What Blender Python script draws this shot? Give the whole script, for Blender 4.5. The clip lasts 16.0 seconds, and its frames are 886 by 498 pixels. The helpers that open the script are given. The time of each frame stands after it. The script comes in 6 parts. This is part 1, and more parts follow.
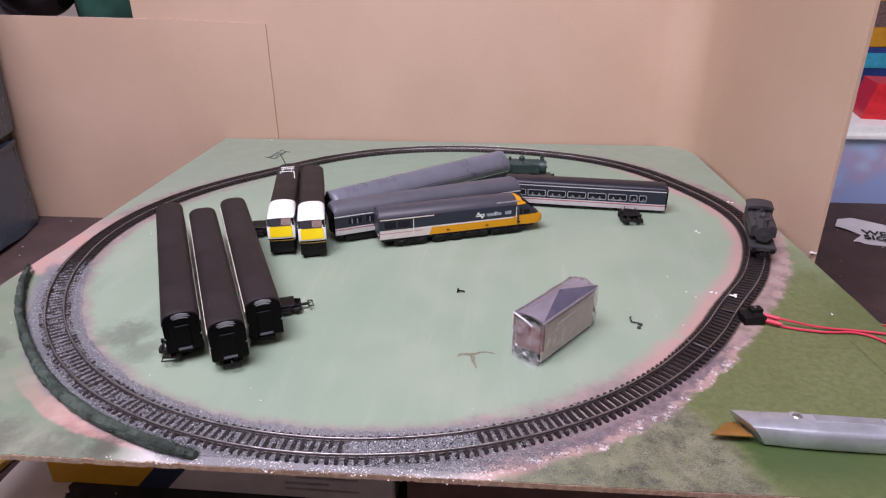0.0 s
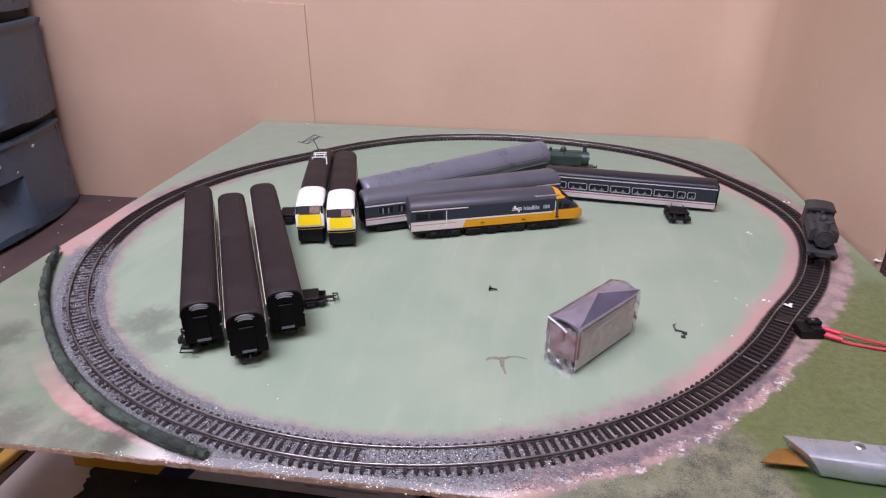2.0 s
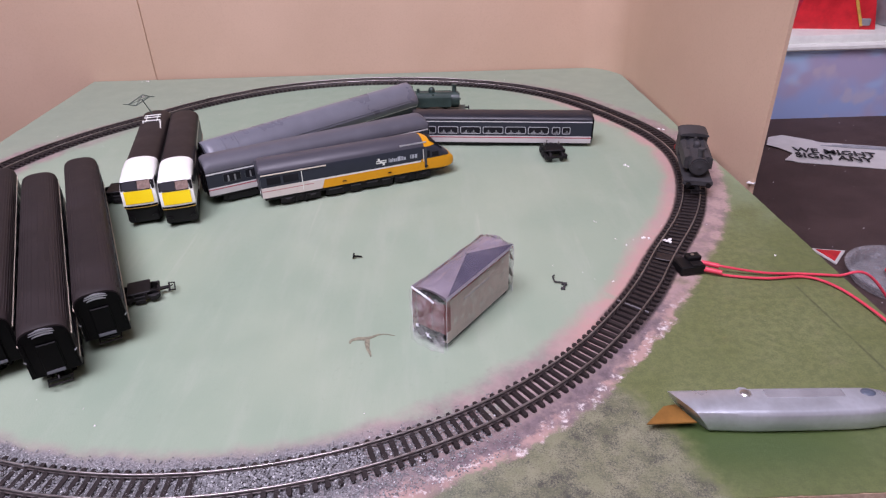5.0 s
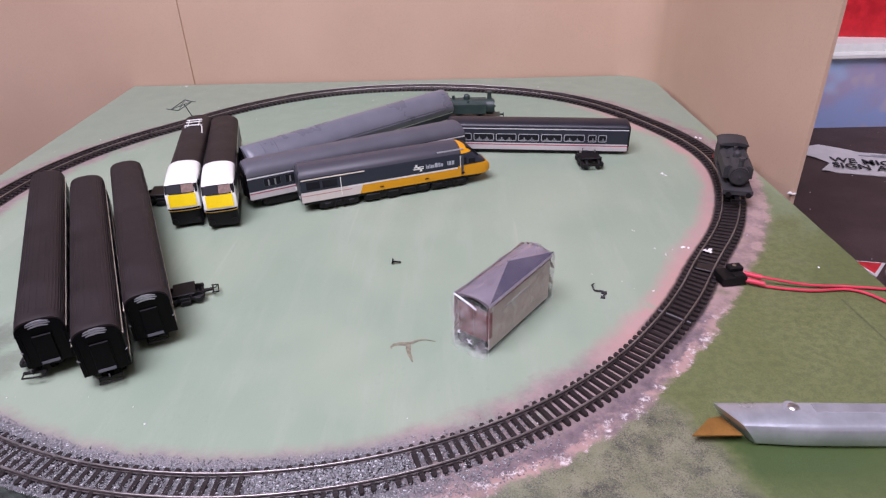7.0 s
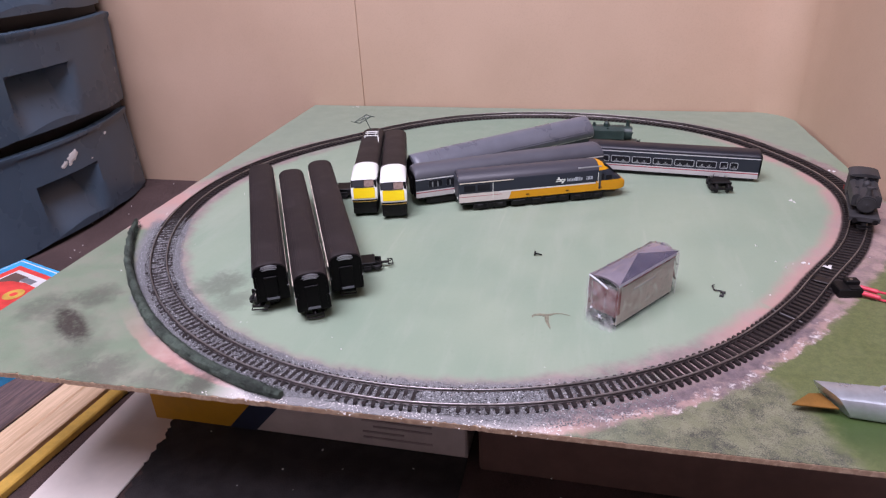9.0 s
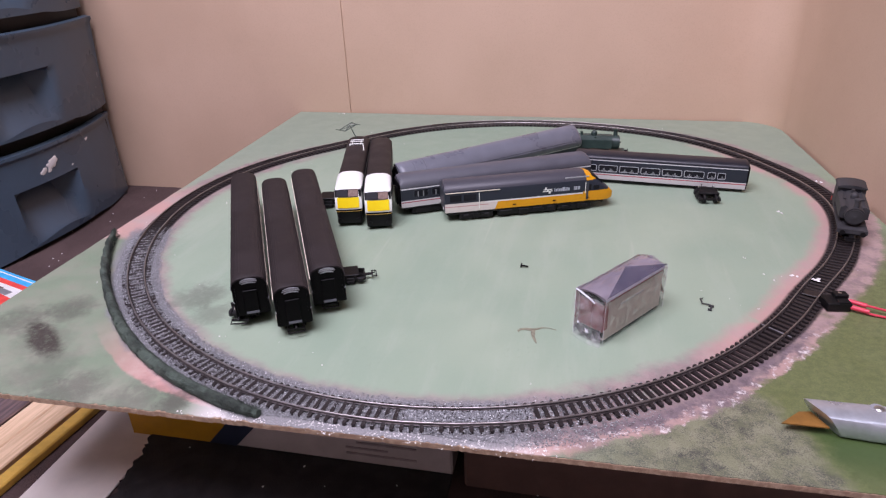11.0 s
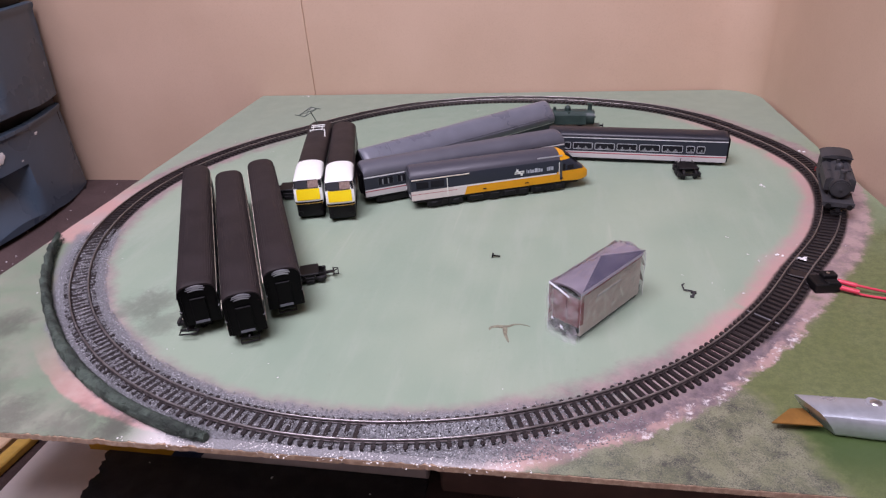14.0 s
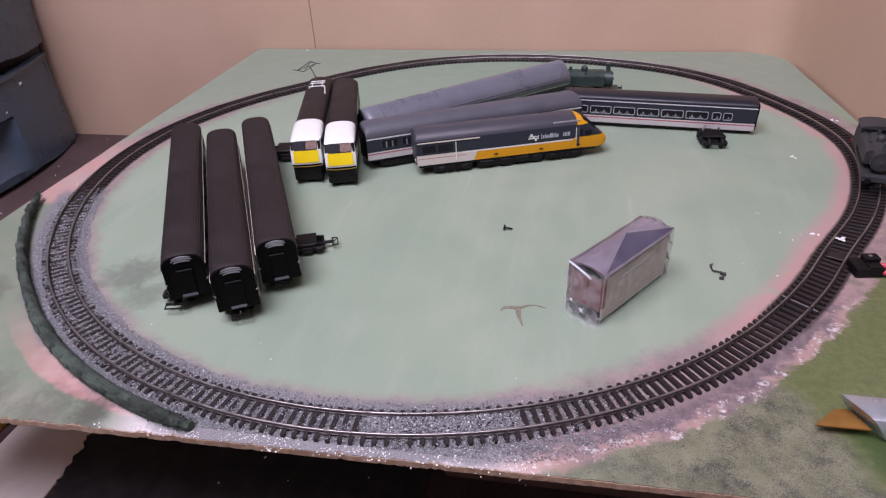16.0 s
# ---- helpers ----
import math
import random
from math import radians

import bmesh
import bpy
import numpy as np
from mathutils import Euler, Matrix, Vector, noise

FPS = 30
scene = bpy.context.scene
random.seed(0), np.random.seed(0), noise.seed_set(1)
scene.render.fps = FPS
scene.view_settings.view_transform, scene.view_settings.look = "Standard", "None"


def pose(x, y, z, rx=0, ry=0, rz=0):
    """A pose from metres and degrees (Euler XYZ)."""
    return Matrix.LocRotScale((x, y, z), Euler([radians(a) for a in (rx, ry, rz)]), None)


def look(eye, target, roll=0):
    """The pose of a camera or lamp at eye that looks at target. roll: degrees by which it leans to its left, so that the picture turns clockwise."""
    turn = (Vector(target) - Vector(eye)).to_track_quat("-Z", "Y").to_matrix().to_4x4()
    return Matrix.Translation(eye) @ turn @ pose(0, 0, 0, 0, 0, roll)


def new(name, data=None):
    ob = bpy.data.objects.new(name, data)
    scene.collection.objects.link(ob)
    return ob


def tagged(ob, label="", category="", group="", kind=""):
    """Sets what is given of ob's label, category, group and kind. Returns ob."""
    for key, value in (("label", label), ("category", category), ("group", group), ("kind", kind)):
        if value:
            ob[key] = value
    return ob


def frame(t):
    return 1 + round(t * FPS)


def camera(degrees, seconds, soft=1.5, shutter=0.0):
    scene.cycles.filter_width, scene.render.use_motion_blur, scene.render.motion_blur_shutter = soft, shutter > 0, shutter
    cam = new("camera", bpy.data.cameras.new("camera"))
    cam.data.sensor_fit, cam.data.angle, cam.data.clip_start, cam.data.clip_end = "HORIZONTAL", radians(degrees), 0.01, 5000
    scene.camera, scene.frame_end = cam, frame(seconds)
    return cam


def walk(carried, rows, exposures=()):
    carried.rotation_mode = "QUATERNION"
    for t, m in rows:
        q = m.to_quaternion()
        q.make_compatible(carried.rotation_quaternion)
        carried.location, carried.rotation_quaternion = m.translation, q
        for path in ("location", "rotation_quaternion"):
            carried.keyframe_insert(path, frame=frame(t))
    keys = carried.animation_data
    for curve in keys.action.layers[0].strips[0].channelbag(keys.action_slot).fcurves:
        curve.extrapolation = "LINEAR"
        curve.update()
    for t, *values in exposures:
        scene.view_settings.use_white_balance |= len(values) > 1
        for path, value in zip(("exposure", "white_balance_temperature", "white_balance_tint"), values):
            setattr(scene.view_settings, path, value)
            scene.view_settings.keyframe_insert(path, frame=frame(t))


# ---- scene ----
cam = camera(69.0, 16.0, 1.25)
PATH = [
    (0, (0.105, -0.746, 0.319), (-0.082, 1.068, -0.502), -0.6),
    (0.5, (0.102, -0.748, 0.319), (-0.101, 1.062, -0.506), -0.5),
    (1, (0.098, -0.749, 0.317), (-0.126, 1.057, -0.513), -0.8),
    (1.5, (0.096, -0.748, 0.318), (-0.139, 1.054, -0.517), -0.6),
    (2, (0.107, -0.712, 0.313), (-0.195, 1.069, -0.546), -0.3),
    (2.5, (0.116, -0.697, 0.313), (-0.195, 1.059, -0.592), -1.7),
    (3, (0.118, -0.671, 0.31), (-0.123, 1.06, -0.661), -4.2),
    (3.5, (0.138, -0.642, 0.286), (0.063, 1.079, -0.73), -3.3),
    (4, (0.139, -0.641, 0.291), (0.122, 1.08, -0.728), -2.1),
    (6.5, (0.134, -0.638, 0.296), (0.138, 1.093, -0.706), -1.7),
    (7, (0.124, -0.642, 0.298), (0.054, 1.089, -0.7), -2.0),
    (7.5, (0.113, -0.675, 0.308), (-0.157, 1.047, -0.673), -3.0),
    (8, (0.115, -0.709, 0.312), (-0.28, 1.001, -0.646), -3.2),
    (8.5, (0.107, -0.753, 0.313), (-0.312, 0.968, -0.615), -3.3),
    (9, (0.112, -0.757, 0.312), (-0.324, 0.98, -0.579), -2.7),
    (9.5, (0.111, -0.75, 0.311), (-0.305, 0.996, -0.57), -2.3),
    (9.7, (0.114, -0.751, 0.314), (-0.298, 0.996, -0.567), -2.3),
    (12, (0.11, -0.737, 0.31), (-0.29, 1.016, -0.566), -2.0),
    (12.5, (0.108, -0.737, 0.309), (-0.303, 1.012, -0.57), -2.1),
    (13, (0.107, -0.735, 0.309), (-0.306, 1.009, -0.579), -2.2),
    (13.5, (0.118, -0.714, 0.308), (-0.308, 1.015, -0.604), -3.3),
    (14, (0.122, -0.696, 0.307), (-0.232, 1.03, -0.639), -3.9),
    (14.5, (0.124, -0.668, 0.295), (-0.165, 1.041, -0.703), -2.4),
    (15, (0.121, -0.653, 0.291), (-0.146, 1.036, -0.746), -2.3),
    (15.5, (0.113, -0.655, 0.294), (-0.206, 1.017, -0.755), -2.8),
    (16, (0.106, -0.654, 0.294), (-0.24, 1.011, -0.758), -2.8),
]
walk(cam, [(t, look(eye, target, roll)) for t, eye, target, roll in PATH], ((0.0, 0.06, 6500, 11), (2.5, 0.05, 6450, 13), (4.0, 0.07, 6450, 15), (6.5, 0.07, 6400, 15), (9.0, 0.05, 6350, 12), (12.5, 0.04, 6450, 12), (14.0, -0.04, 6450, 14), (16.0, -0.16, 6450, 15)))

# ---------------------------------------------------------------- light
world = bpy.data.worlds.new("room_world")
scene.world = world
world.use_nodes = True
world.node_tree.nodes["Background"].inputs[0].default_value = (1.0, 0.93, 0.86, 1)
world.node_tree.nodes["Background"].inputs[1].default_value = 0.05


def area_lamp(name, at, aim, size, power, colour):
    data = bpy.data.lights.new(name, "AREA")
    data.shape, data.size, data.energy, data.color = "DISK", size, power, colour
    ob = new(name, data)
    ob.matrix_world = look(at, aim)
    return ob


area_lamp("ceiling_lamp_light", (-0.27, -0.72, 1.95), (-0.01, 0.15, 0.0), 1.6, 80.0, (1.0, 0.93, 1.14))


# ---------------------------------------------------------------- materials
class Net:
    """Small helper that wires shader nodes from plain expressions."""

    def __init__(self, name):
        self.mat = bpy.data.materials.new(name)
        self.mat.use_nodes = True
        self.t = self.mat.node_tree
        self.p = self.t.nodes["Principled BSDF"]
        self.coord = self.t.nodes.new("ShaderNodeTexCoord")

    def put(self, socket, value):
        if isinstance(value, bpy.types.NodeSocket):
            self.t.links.new(value, socket)
        else:
            socket.default_value = value

    def m(self, op, a, b=0.0, c=0.0):
        n = self.t.nodes.new("ShaderNodeMath")
        n.operation = op
        for s, v in zip(n.inputs, (a, b, c)):
            self.put(s, v)
        return n.outputs[0]

    def ramp(self, v, lo, hi, a=0.0, b=1.0):
        n = self.t.nodes.new("ShaderNodeMapRange")
        n.interpolation_type = "SMOOTHSTEP"
        for s, q in zip(n.inputs[:5], (v, lo, hi, a, b)):
            self.put(s, q)
        return n.outputs[0]

    def noise(self, scale, detail=4.0, rough=0.6, vec=None, stretch=None):
        v = vec or self.coord.outputs["Object"]
        if stretch:
            q = self.t.nodes.new("ShaderNodeMapping")
            self.t.links.new(v, q.inputs[0])
            q.inputs["Scale"].default_value = stretch
            v = q.outputs[0]
        n = self.t.nodes.new("ShaderNodeTexNoise")
        self.t.links.new(v, n.inputs["Vector"])
        n.inputs["Scale"].default_value, n.inputs["Detail"].default_value, n.inputs["Roughness"].default_value = scale, detail, rough
        return n.outputs[0]

    def mix(self, fac, a, b, how="MIX"):
        n = self.t.nodes.new("ShaderNodeMix")
        n.data_type, n.blend_type = "RGBA", how
        for s, v in ((n.inputs[0], fac), (n.inputs[6], a), (n.inputs[7], b)):
            if not isinstance(v, bpy.types.NodeSocket) and s != n.inputs[0]:
                v = (*v[:3], 1)
            self.put(s, v)
        return n.outputs[2]

    def xyz(self):
        n = self.t.nodes.new("ShaderNodeSeparateXYZ")
        self.t.links.new(self.coord.outputs["Object"], n.inputs[0])
        return n.outputs

    def bump(self, height, strength=0.3, dist=0.001):
        n = self.t.nodes.new("ShaderNodeBump")
        n.inputs["Strength"].default_value, n.inputs["Distance"].default_value = strength, dist
        self.put(n.inputs["Height"], height)
        self.t.links.new(n.outputs[0], self.p.inputs["Normal"])

    def done(self, colour, rough=0.5, metal=0.0):
        self.put(self.p.inputs["Base Color"], colour if isinstance(colour, bpy.types.NodeSocket) else (*colour[:3], 1))
        self.put(self.p.inputs["Roughness"], rough)
        self.put(self.p.inputs["Metallic"], metal)
        return self.mat


def worn(name, colour, rough=0.5, metal=0.0, vary=0.18, fine=900.0, broad=45.0, bump=0.15, depth=0.0003, shine=0.5):
    """A painted, plastic or paper surface with grain and broad stains."""
    n = Net(name)
    a, b = n.noise(fine, 3.0), n.noise(broad, 4.0)
    dark = tuple(c * (1 - vary) for c in colour)
    light = tuple(min(1.0, c * (1 + vary)) for c in colour)
    col = n.mix(n.ramp(b, 0.3, 0.7), dark, light)
    col = n.mix(n.m("MULTIPLY", n.ramp(a, 0.35, 0.75), 0.3), col, dark)
    n.bump(n.m("ADD", a, b), bump, depth)
    n.p.inputs["Specular IOR Level"].default_value = shine
    return n.done(col, n.ramp(b, 0.2, 0.8, max(0.05, rough - 0.08), min(1, rough + 0.1)), metal)


def livery(name, base, bands, rough=0.4, dirt=0.12):
    """Painted vehicle side: bands (x0, x1, z0, z1, slant, colour) in the vehicle's own length and height."""
    n = Net(name)
    x, _, z = n.xyz()
    grime = n.noise(60.0, 5.0)
    col = n.mix(n.m("MULTIPLY", n.ramp(grime, 0.4, 0.75), dirt), base, tuple(c * 0.55 for c in base))
    for x0, x1, z0, z1, slant, c in bands:
        xs = n.m("SUBTRACT", x, n.m("MULTIPLY", z, slant)) if slant else x
        f = n.m("MULTIPLY", n.m("MULTIPLY", n.m("GREATER_THAN", xs, x0), n.m("LESS_THAN", xs, x1)),
                n.m("MULTIPLY", n.m("GREATER_THAN", z, z0), n.m("LESS_THAN", z, z1)))
        col = n.mix(f, col, c)
    col = n.mix(n.m("MULTIPLY", n.ramp(n.noise(220.0, 3.0), 0.5, 0.8), dirt), col, (0.05, 0.045, 0.04))
    n.bump(n.noise(1200.0, 2.0), 0.08, 0.0002)
    n.p.inputs["Specular IOR Level"].default_value = 0.3
    return n.done(col, n.ramp(grime, 0.2, 0.8, rough - 0.06, rough + 0.12))


# oval track: half straight, radius, turn of its long axis
HALF, RADIUS, TURN = 0.0368, 0.371, 0.855


def board_material():
    """Painted plywood: sage field, pink and mauve bed under the track, grey ballast glue, grass and smudges."""
    n = Net("painted_board")
    x, y, _ = n.xyz()
    ca, sa = math.cos(TURN), math.sin(TURN)
    u = n.m("ADD", n.m("MULTIPLY", x, ca), n.m("MULTIPLY", y, sa))
    v = n.m("SUBTRACT", n.m("MULTIPLY", y, ca), n.m("MULTIPLY", x, sa))
    du = n.m("MAXIMUM", n.m("SUBTRACT", n.m("ABSOLUTE", u), HALF), 0.0)
    d = n.m("SUBTRACT", n.m("SQRT", n.m("ADD", n.m("MULTIPLY", du, du), n.m("MULTIPLY", v, v))), RADIUS)
    ang = n.m("MULTIPLY", n.m("ARCTAN2", y, x), 180 / math.pi)

    def bell(at, wide, high):
        q = n.m("DIVIDE", n.m("SUBTRACT", ang, at), wide)
        return n.m("MULTIPLY", n.m("EXPONENT", n.m("MULTIPLY", n.m("MULTIPLY", q, q), -1.0)), high)
    d = n.m("SUBTRACT", d, n.m("ADD", n.m("ADD", n.m("ADD", bell(14, 20, 0.0195), bell(10, 16, 0.0085)), bell(-26, 11, -0.0105)), n.m("ADD", bell(45, 19, 0.0185), bell(110, 28, 0.0145))))
    rad = n.m("ARCTAN2", y, x)

    def wave(op, k, high):
        return n.m("MULTIPLY", n.m(op, n.m("MULTIPLY", rad, k)), high)
    wander = n.m("ADD", n.m("ADD", wave("SINE", 1.0, -0.0017), wave("COSINE", 2.0, 0.0023)), n.m("ADD", wave("SINE", 2.0, 0.003), n.m("ADD", wave("COSINE", 3.0, -0.0048), wave("SINE", 4.0, -0.0022))))
    d = n.m("SUBTRACT", d, n.m("SUBTRACT", wander, 0.0015))
    mid, fine, grit = n.noise(28.0, 6.0, 0.65), n.noise(170.0, 6.0, 0.7), n.noise(900.0, 4.0, 0.75)
    cloud, wisp, rag = n.noise(7.0, 4.0, 0.55), n.noise(75.0, 5.0, 0.7), n.noise(48.0, 7.0, 0.75)
    half = n.m("SUBTRACT", mid, 0.5)
    soft_d = n.m("ADD", d, n.m("MULTIPLY", half, 0.026))
    rag_d = n.m("ADD", d, n.m("MULTIPLY", n.m("SUBTRACT", rag, 0.5), 0.030))
    right = n.ramp(x, -0.05, 0.25)

    def both(*f):
        out = f[0]
        for q in f[1:]:
            out = n.m("MULTIPLY", out, q)
        return out
    rag_d = n.m("ADD", rag_d, both(n.ramp(y, -0.365, -0.30), n.ramp(y, -0.13, -0.21), n.ramp(x, 0.15, 0.22), 0.0042))
    # sage paint, brushed on unevenly; base colour also darkens towards the back
    brush = n.noise(34.0, 6.0, 0.7, stretch=(1.0, 0.16, 1.0))
    sage = n.mix(n.ramp(cloud, 0.3, 0.7), (0.255, 0.335, 0.245), (0.305, 0.375, 0.275))
    sage = n.mix(both(n.ramp(brush, 0.45, 0.72), 0.36), sage, (0.37, 0.42, 0.335))
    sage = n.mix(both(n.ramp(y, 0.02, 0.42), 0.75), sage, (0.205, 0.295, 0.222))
    sage = n.mix(both(n.ramp(wisp, 0.58, 0.78), 0.18), sage, (0.20, 0.26, 0.17))
    sage = n.mix(both(n.ramp(fine, 0.56, 0.70), n.ramp(mid, 0.40, 0.62), 0.22), sage, (0.185, 0.23, 0.165))
    scratch = n.noise(120.0, 2.0, 0.5, stretch=(1.0, 0.035, 1.0))
    sage = n.mix(both(n.ramp(scratch, 0.66, 0.74), n.ramp(cloud, 0.45, 0.6), 0.30), sage, (0.42, 0.45, 0.36))
    # ground outside the track
    left_out = n.mix(n.ramp(mid, 0.35, 0.7), (0.195, 0.250, 0.170), (0.245, 0.260, 0.195))
    left_out = n.mix(both(n.ramp(wisp, 0.5, 0.7), 0.35), left_out, (0.18, 0.185, 0.14))
    grass = n.mix(n.ramp(cloud, 0.35, 0.65), (0.128, 0.152, 0.054), (0.160, 0.184, 0.074))
    grass = n.mix(both(n.ramp(n.m("ADD", n.m("MULTIPLY", grit, 0.5), n.m("MULTIPLY", fine, 0.5)), 0.42, 0.58), 0.65), grass, (0.078, 0.094, 0.038))
    grass = n.mix(both(n.ramp(rag, 0.52, 0.72), 0.35), grass, (0.172, 0.172, 0.090))
    scrub = n.mix(n.ramp(n.m("ADD", n.m("MULTIPLY", grit, 0.45), n.m("MULTIPLY", rag, 0.55)), 0.41, 0.57), (0.052, 0.054, 0.044), (0.225, 0.225, 0.145))
    scrub = n.mix(both(n.ramp(wisp, 0.42, 0.6), 0.5), scrub, (0.17, 0.18, 0.10))
    edge = n.m("ADD", n.m("SUBTRACT", x, n.m("MULTIPLY", n.m("ADD", y, 0.36), -0.45)), n.m("MULTIPLY", half, 0.05))
    grass = n.mix(both(n.ramp(edge, 0.272, 0.258), n.ramp(y, -0.30, -0.335)), grass, scrub)
    # deeper green in front of the knife, weaker towards the rim
    deep_green = both(n.ramp(n.m("ADD", y, n.m("MULTIPLY", half, 0.05)), -0.345, -0.362), n.ramp(edge, 0.262, 0.280), n.ramp(x, 0.42, 0.33, 0.45, 1.0), n.ramp(y, -0.415, -0.375, 0.35, 1.0))
    grass = n.mix(deep_green, grass, (0.052, 0.086, 0.023))
    groove = both(n.ramp(n.m("ABSOLUTE", n.m("SUBTRACT", n.m("ADD", x, n.m("MULTIPLY", y, 0.103)), 0.3982)), 0.0016, 0.0003), n.ramp(y, -0.17, -0.20))
    grass = n.mix(both(groove, n.ramp(mid, 0.3, 0.6), 0.6), grass, (0.05, 0.055, 0.028))
    outer = n.mix(n.ramp(x, 0.0, 0.2), left_out, grass)
    outer = n.mix(n.ramp(n.m("ADD", y, n.m("MULTIPLY", half, 0.2)), -0.14, 0.08), outer, n.mix(right, (0.265, 0.310, 0.235), (0.225, 0.285, 0.175)))
    outer = n.mix(n.ramp(y, 0.08, 0.25), outer, (0.245, 0.305, 0.230))
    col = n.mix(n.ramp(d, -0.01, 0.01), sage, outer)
    # pink and mauve bed
    pinkness = both(n.ramp(d, 0.004, -0.012), n.ramp(n.m("ADD", n.m("ADD", x, n.m("MULTIPLY", y, 0.35)), n.m("MULTIPLY", half, 0.10)), 0.085, 0.16))
    mauve = n.mix(n.ramp(rag, 0.40, 0.62), (0.245, 0.18, 0.18), (0.345, 0.25, 0.24))
    bed = n.mix(pinkness, mauve, n.mix(n.ramp(mid, 0.35, 0.65), (0.49, 0.275, 0.25), (0.43, 0.285, 0.265)))
    bed = n.mix(both(n.ramp(d, 0.004, 0.012), n.ramp(x, 0.18, 0.26), n.ramp(y, -0.30, -0.22), n.ramp(y, 0.12, 0.02), n.ramp(rag, 0.60, 0.42, 0.35, 0.9)), bed, (0.43, 0.295, 0.275))
    fade = n.m("SUBTRACT", 1.0, both(n.ramp(y, 0.10, 0.28), n.ramp(x, 0.36, 0.22), n.m("SUBTRACT", 1.0, both(n.ramp(x, -0.30, -0.36), 0.6))))
    fade = both(fade, n.ramp(n.m("ADD", mid, n.m("MULTIPLY", n.ramp(y, 0.0, 0.2), -0.12)), 0.25, 0.45, 0.35, 1.0))
    inner_edge = n.ramp(n.m("ADD", soft_d, both(n.ramp(y, -0.25, -0.36), n.ramp(x, 0.11, 0.05), -0.003)), -0.037, -0.019)
    wide = both(n.ramp(y, -0.28, -0.18), right, n.ramp(y, 0.30, 0.1))
    outer_edge = n.ramp(n.m("ADD", n.m("SUBTRACT", rag_d, n.m("MULTIPLY", wide, 0.002)), both(n.ramp(x, -0.06, -0.16), n.ramp(y, -0.10, -0.16), 0.012)), 0.037, 0.029)
    bedm = both(inner_edge, outer_edge, fade)
    col = n.mix(both(bedm, n.ramp(fine, 0.25, 0.55, 0.66, 0.94)), col, bed)
    # darker mauve outside the front right curve
    dusk = both(n.ramp(rag_d, 0.013, 0.020), n.ramp(rag_d, 0.036, 0.028), n.ramp(x, 0.0, 0.1), n.ramp(y, -0.20, -0.25))
    col = n.mix(both(dusk, n.ramp(wisp, 0.30, 0.55)), col, n.mix(n.ramp(fine, 0.35, 0.65), (0.125, 0.095, 0.105), (0.205, 0.155, 0.165)))
    spots_far = both(n.ramp(rag_d, 0.012, 0.022), n.ramp(rag_d, 0.044, 0.034), n.ramp(y, -0.26, -0.20), n.ramp(x, 0.2, 0.28), n.ramp(y, 0.10, 0.02))
    col = n.mix(both(spots_far, n.ramp(rag, 0.48, 0.60), 0.55), col, (0.19, 0.135, 0.145))
    # pink field behind the far left of the track
    wedge = both(n.ramp(d, 0.008, 0.014), n.ramp(x, -0.33, -0.36), n.ramp(n.m("ADD", y, n.m("MULTIPLY", mid, 0.04)), -0.135, -0.12), n.ramp(n.m("ADD", y, n.m("MULTIPLY", mid, 0.06)), 0.075, -0.005))
    col = n.mix(both(wedge, 0.88), col, n.mix(n.ramp(mid, 0.4, 0.65), (0.52, 0.31, 0.275), (0.45, 0.33, 0.30)))
    # pink tail between the hedge and the front left rim
    reach = n.m("ADD", n.ramp(x, -0.14, -0.25, 0.031, 0.044), n.m("MULTIPLY", n.m("SUBTRACT", rag, 0.5), 0.010))
    tail = both(n.ramp(n.m("SUBTRACT", d, reach), 0.0015, -0.0020), n.ramp(d, 0.019, 0.023), n.ramp(x, -0.03, -0.08), n.ramp(x, -0.335, -0.20, 0.0, 1.0), n.ramp(y, -0.25, -0.33))
    col = n.mix(both(tail, 0.92), col, n.mix(n.ramp(mid, 0.38, 0.62), (0.50, 0.265, 0.24), (0.55, 0.36, 0.32)))
    rose = both(n.ramp(n.m("ABSOLUTE", n.m("SUBTRACT", rag_d, 0.031)), 0.010, 0.004), n.ramp(x, -0.06, 0.0), n.ramp(x, 0.14, 0.10), n.ramp(y, -0.3, -0.36))
    col = n.mix(both(rose, 0.75), col, (0.56, 0.34, 0.29))
    # chalky crust at the rim and along the outer bed
    rim = both(n.ramp(n.m("ADD", y, n.m("MULTIPLY", mid, 0.02)), -0.388, -0.396), n.ramp(x, 0.12, 0.05), n.ramp(x, -0.175, -0.13), n.ramp(fine, 0.18, 0.38))
    crust_d = n.ramp(n.m("ABSOLUTE", n.m("SUBTRACT", rag_d, 0.0305)), 0.0055, 0.0020)
    crust = both(crust_d, n.ramp(n.m("ADD", n.m("MULTIPLY", wisp, 0.6), n.m("MULTIPLY", fine, 0.5)), 0.56, 0.66), n.ramp(x, 0.06, 0.13), n.ramp(y, -0.21, -0.26))
    col = n.mix(both(crust_d, n.ramp(x, 0.08, 0.15), n.ramp(y, -0.20, -0.26), n.ramp(mid, 0.42, 0.58), 0.7), col, (0.48, 0.31, 0.27))
    col = n.mix(n.m("MINIMUM", n.m("ADD", rim, crust), 1.0), col, (0.68, 0.63, 0.61))
    # grey ballast glue on the front left
    arc = both(n.ramp(n.m("ADD", x, n.m("MULTIPLY", mid, 0.1)), 0.20, 0.10), n.ramp(n.m("ADD", y, n.m("MULTIPLY", mid, 0.04)), -0.085, -0.115))
    greyb = n.mix(n.ramp(grit, 0.4, 0.62), (0.13, 0.13, 0.137), (0.295, 0.295, 0.305))
    greym = both(n.ramp(soft_d, -0.0255, -0.0185), n.ramp(soft_d, 0.032, 0.024), arc)
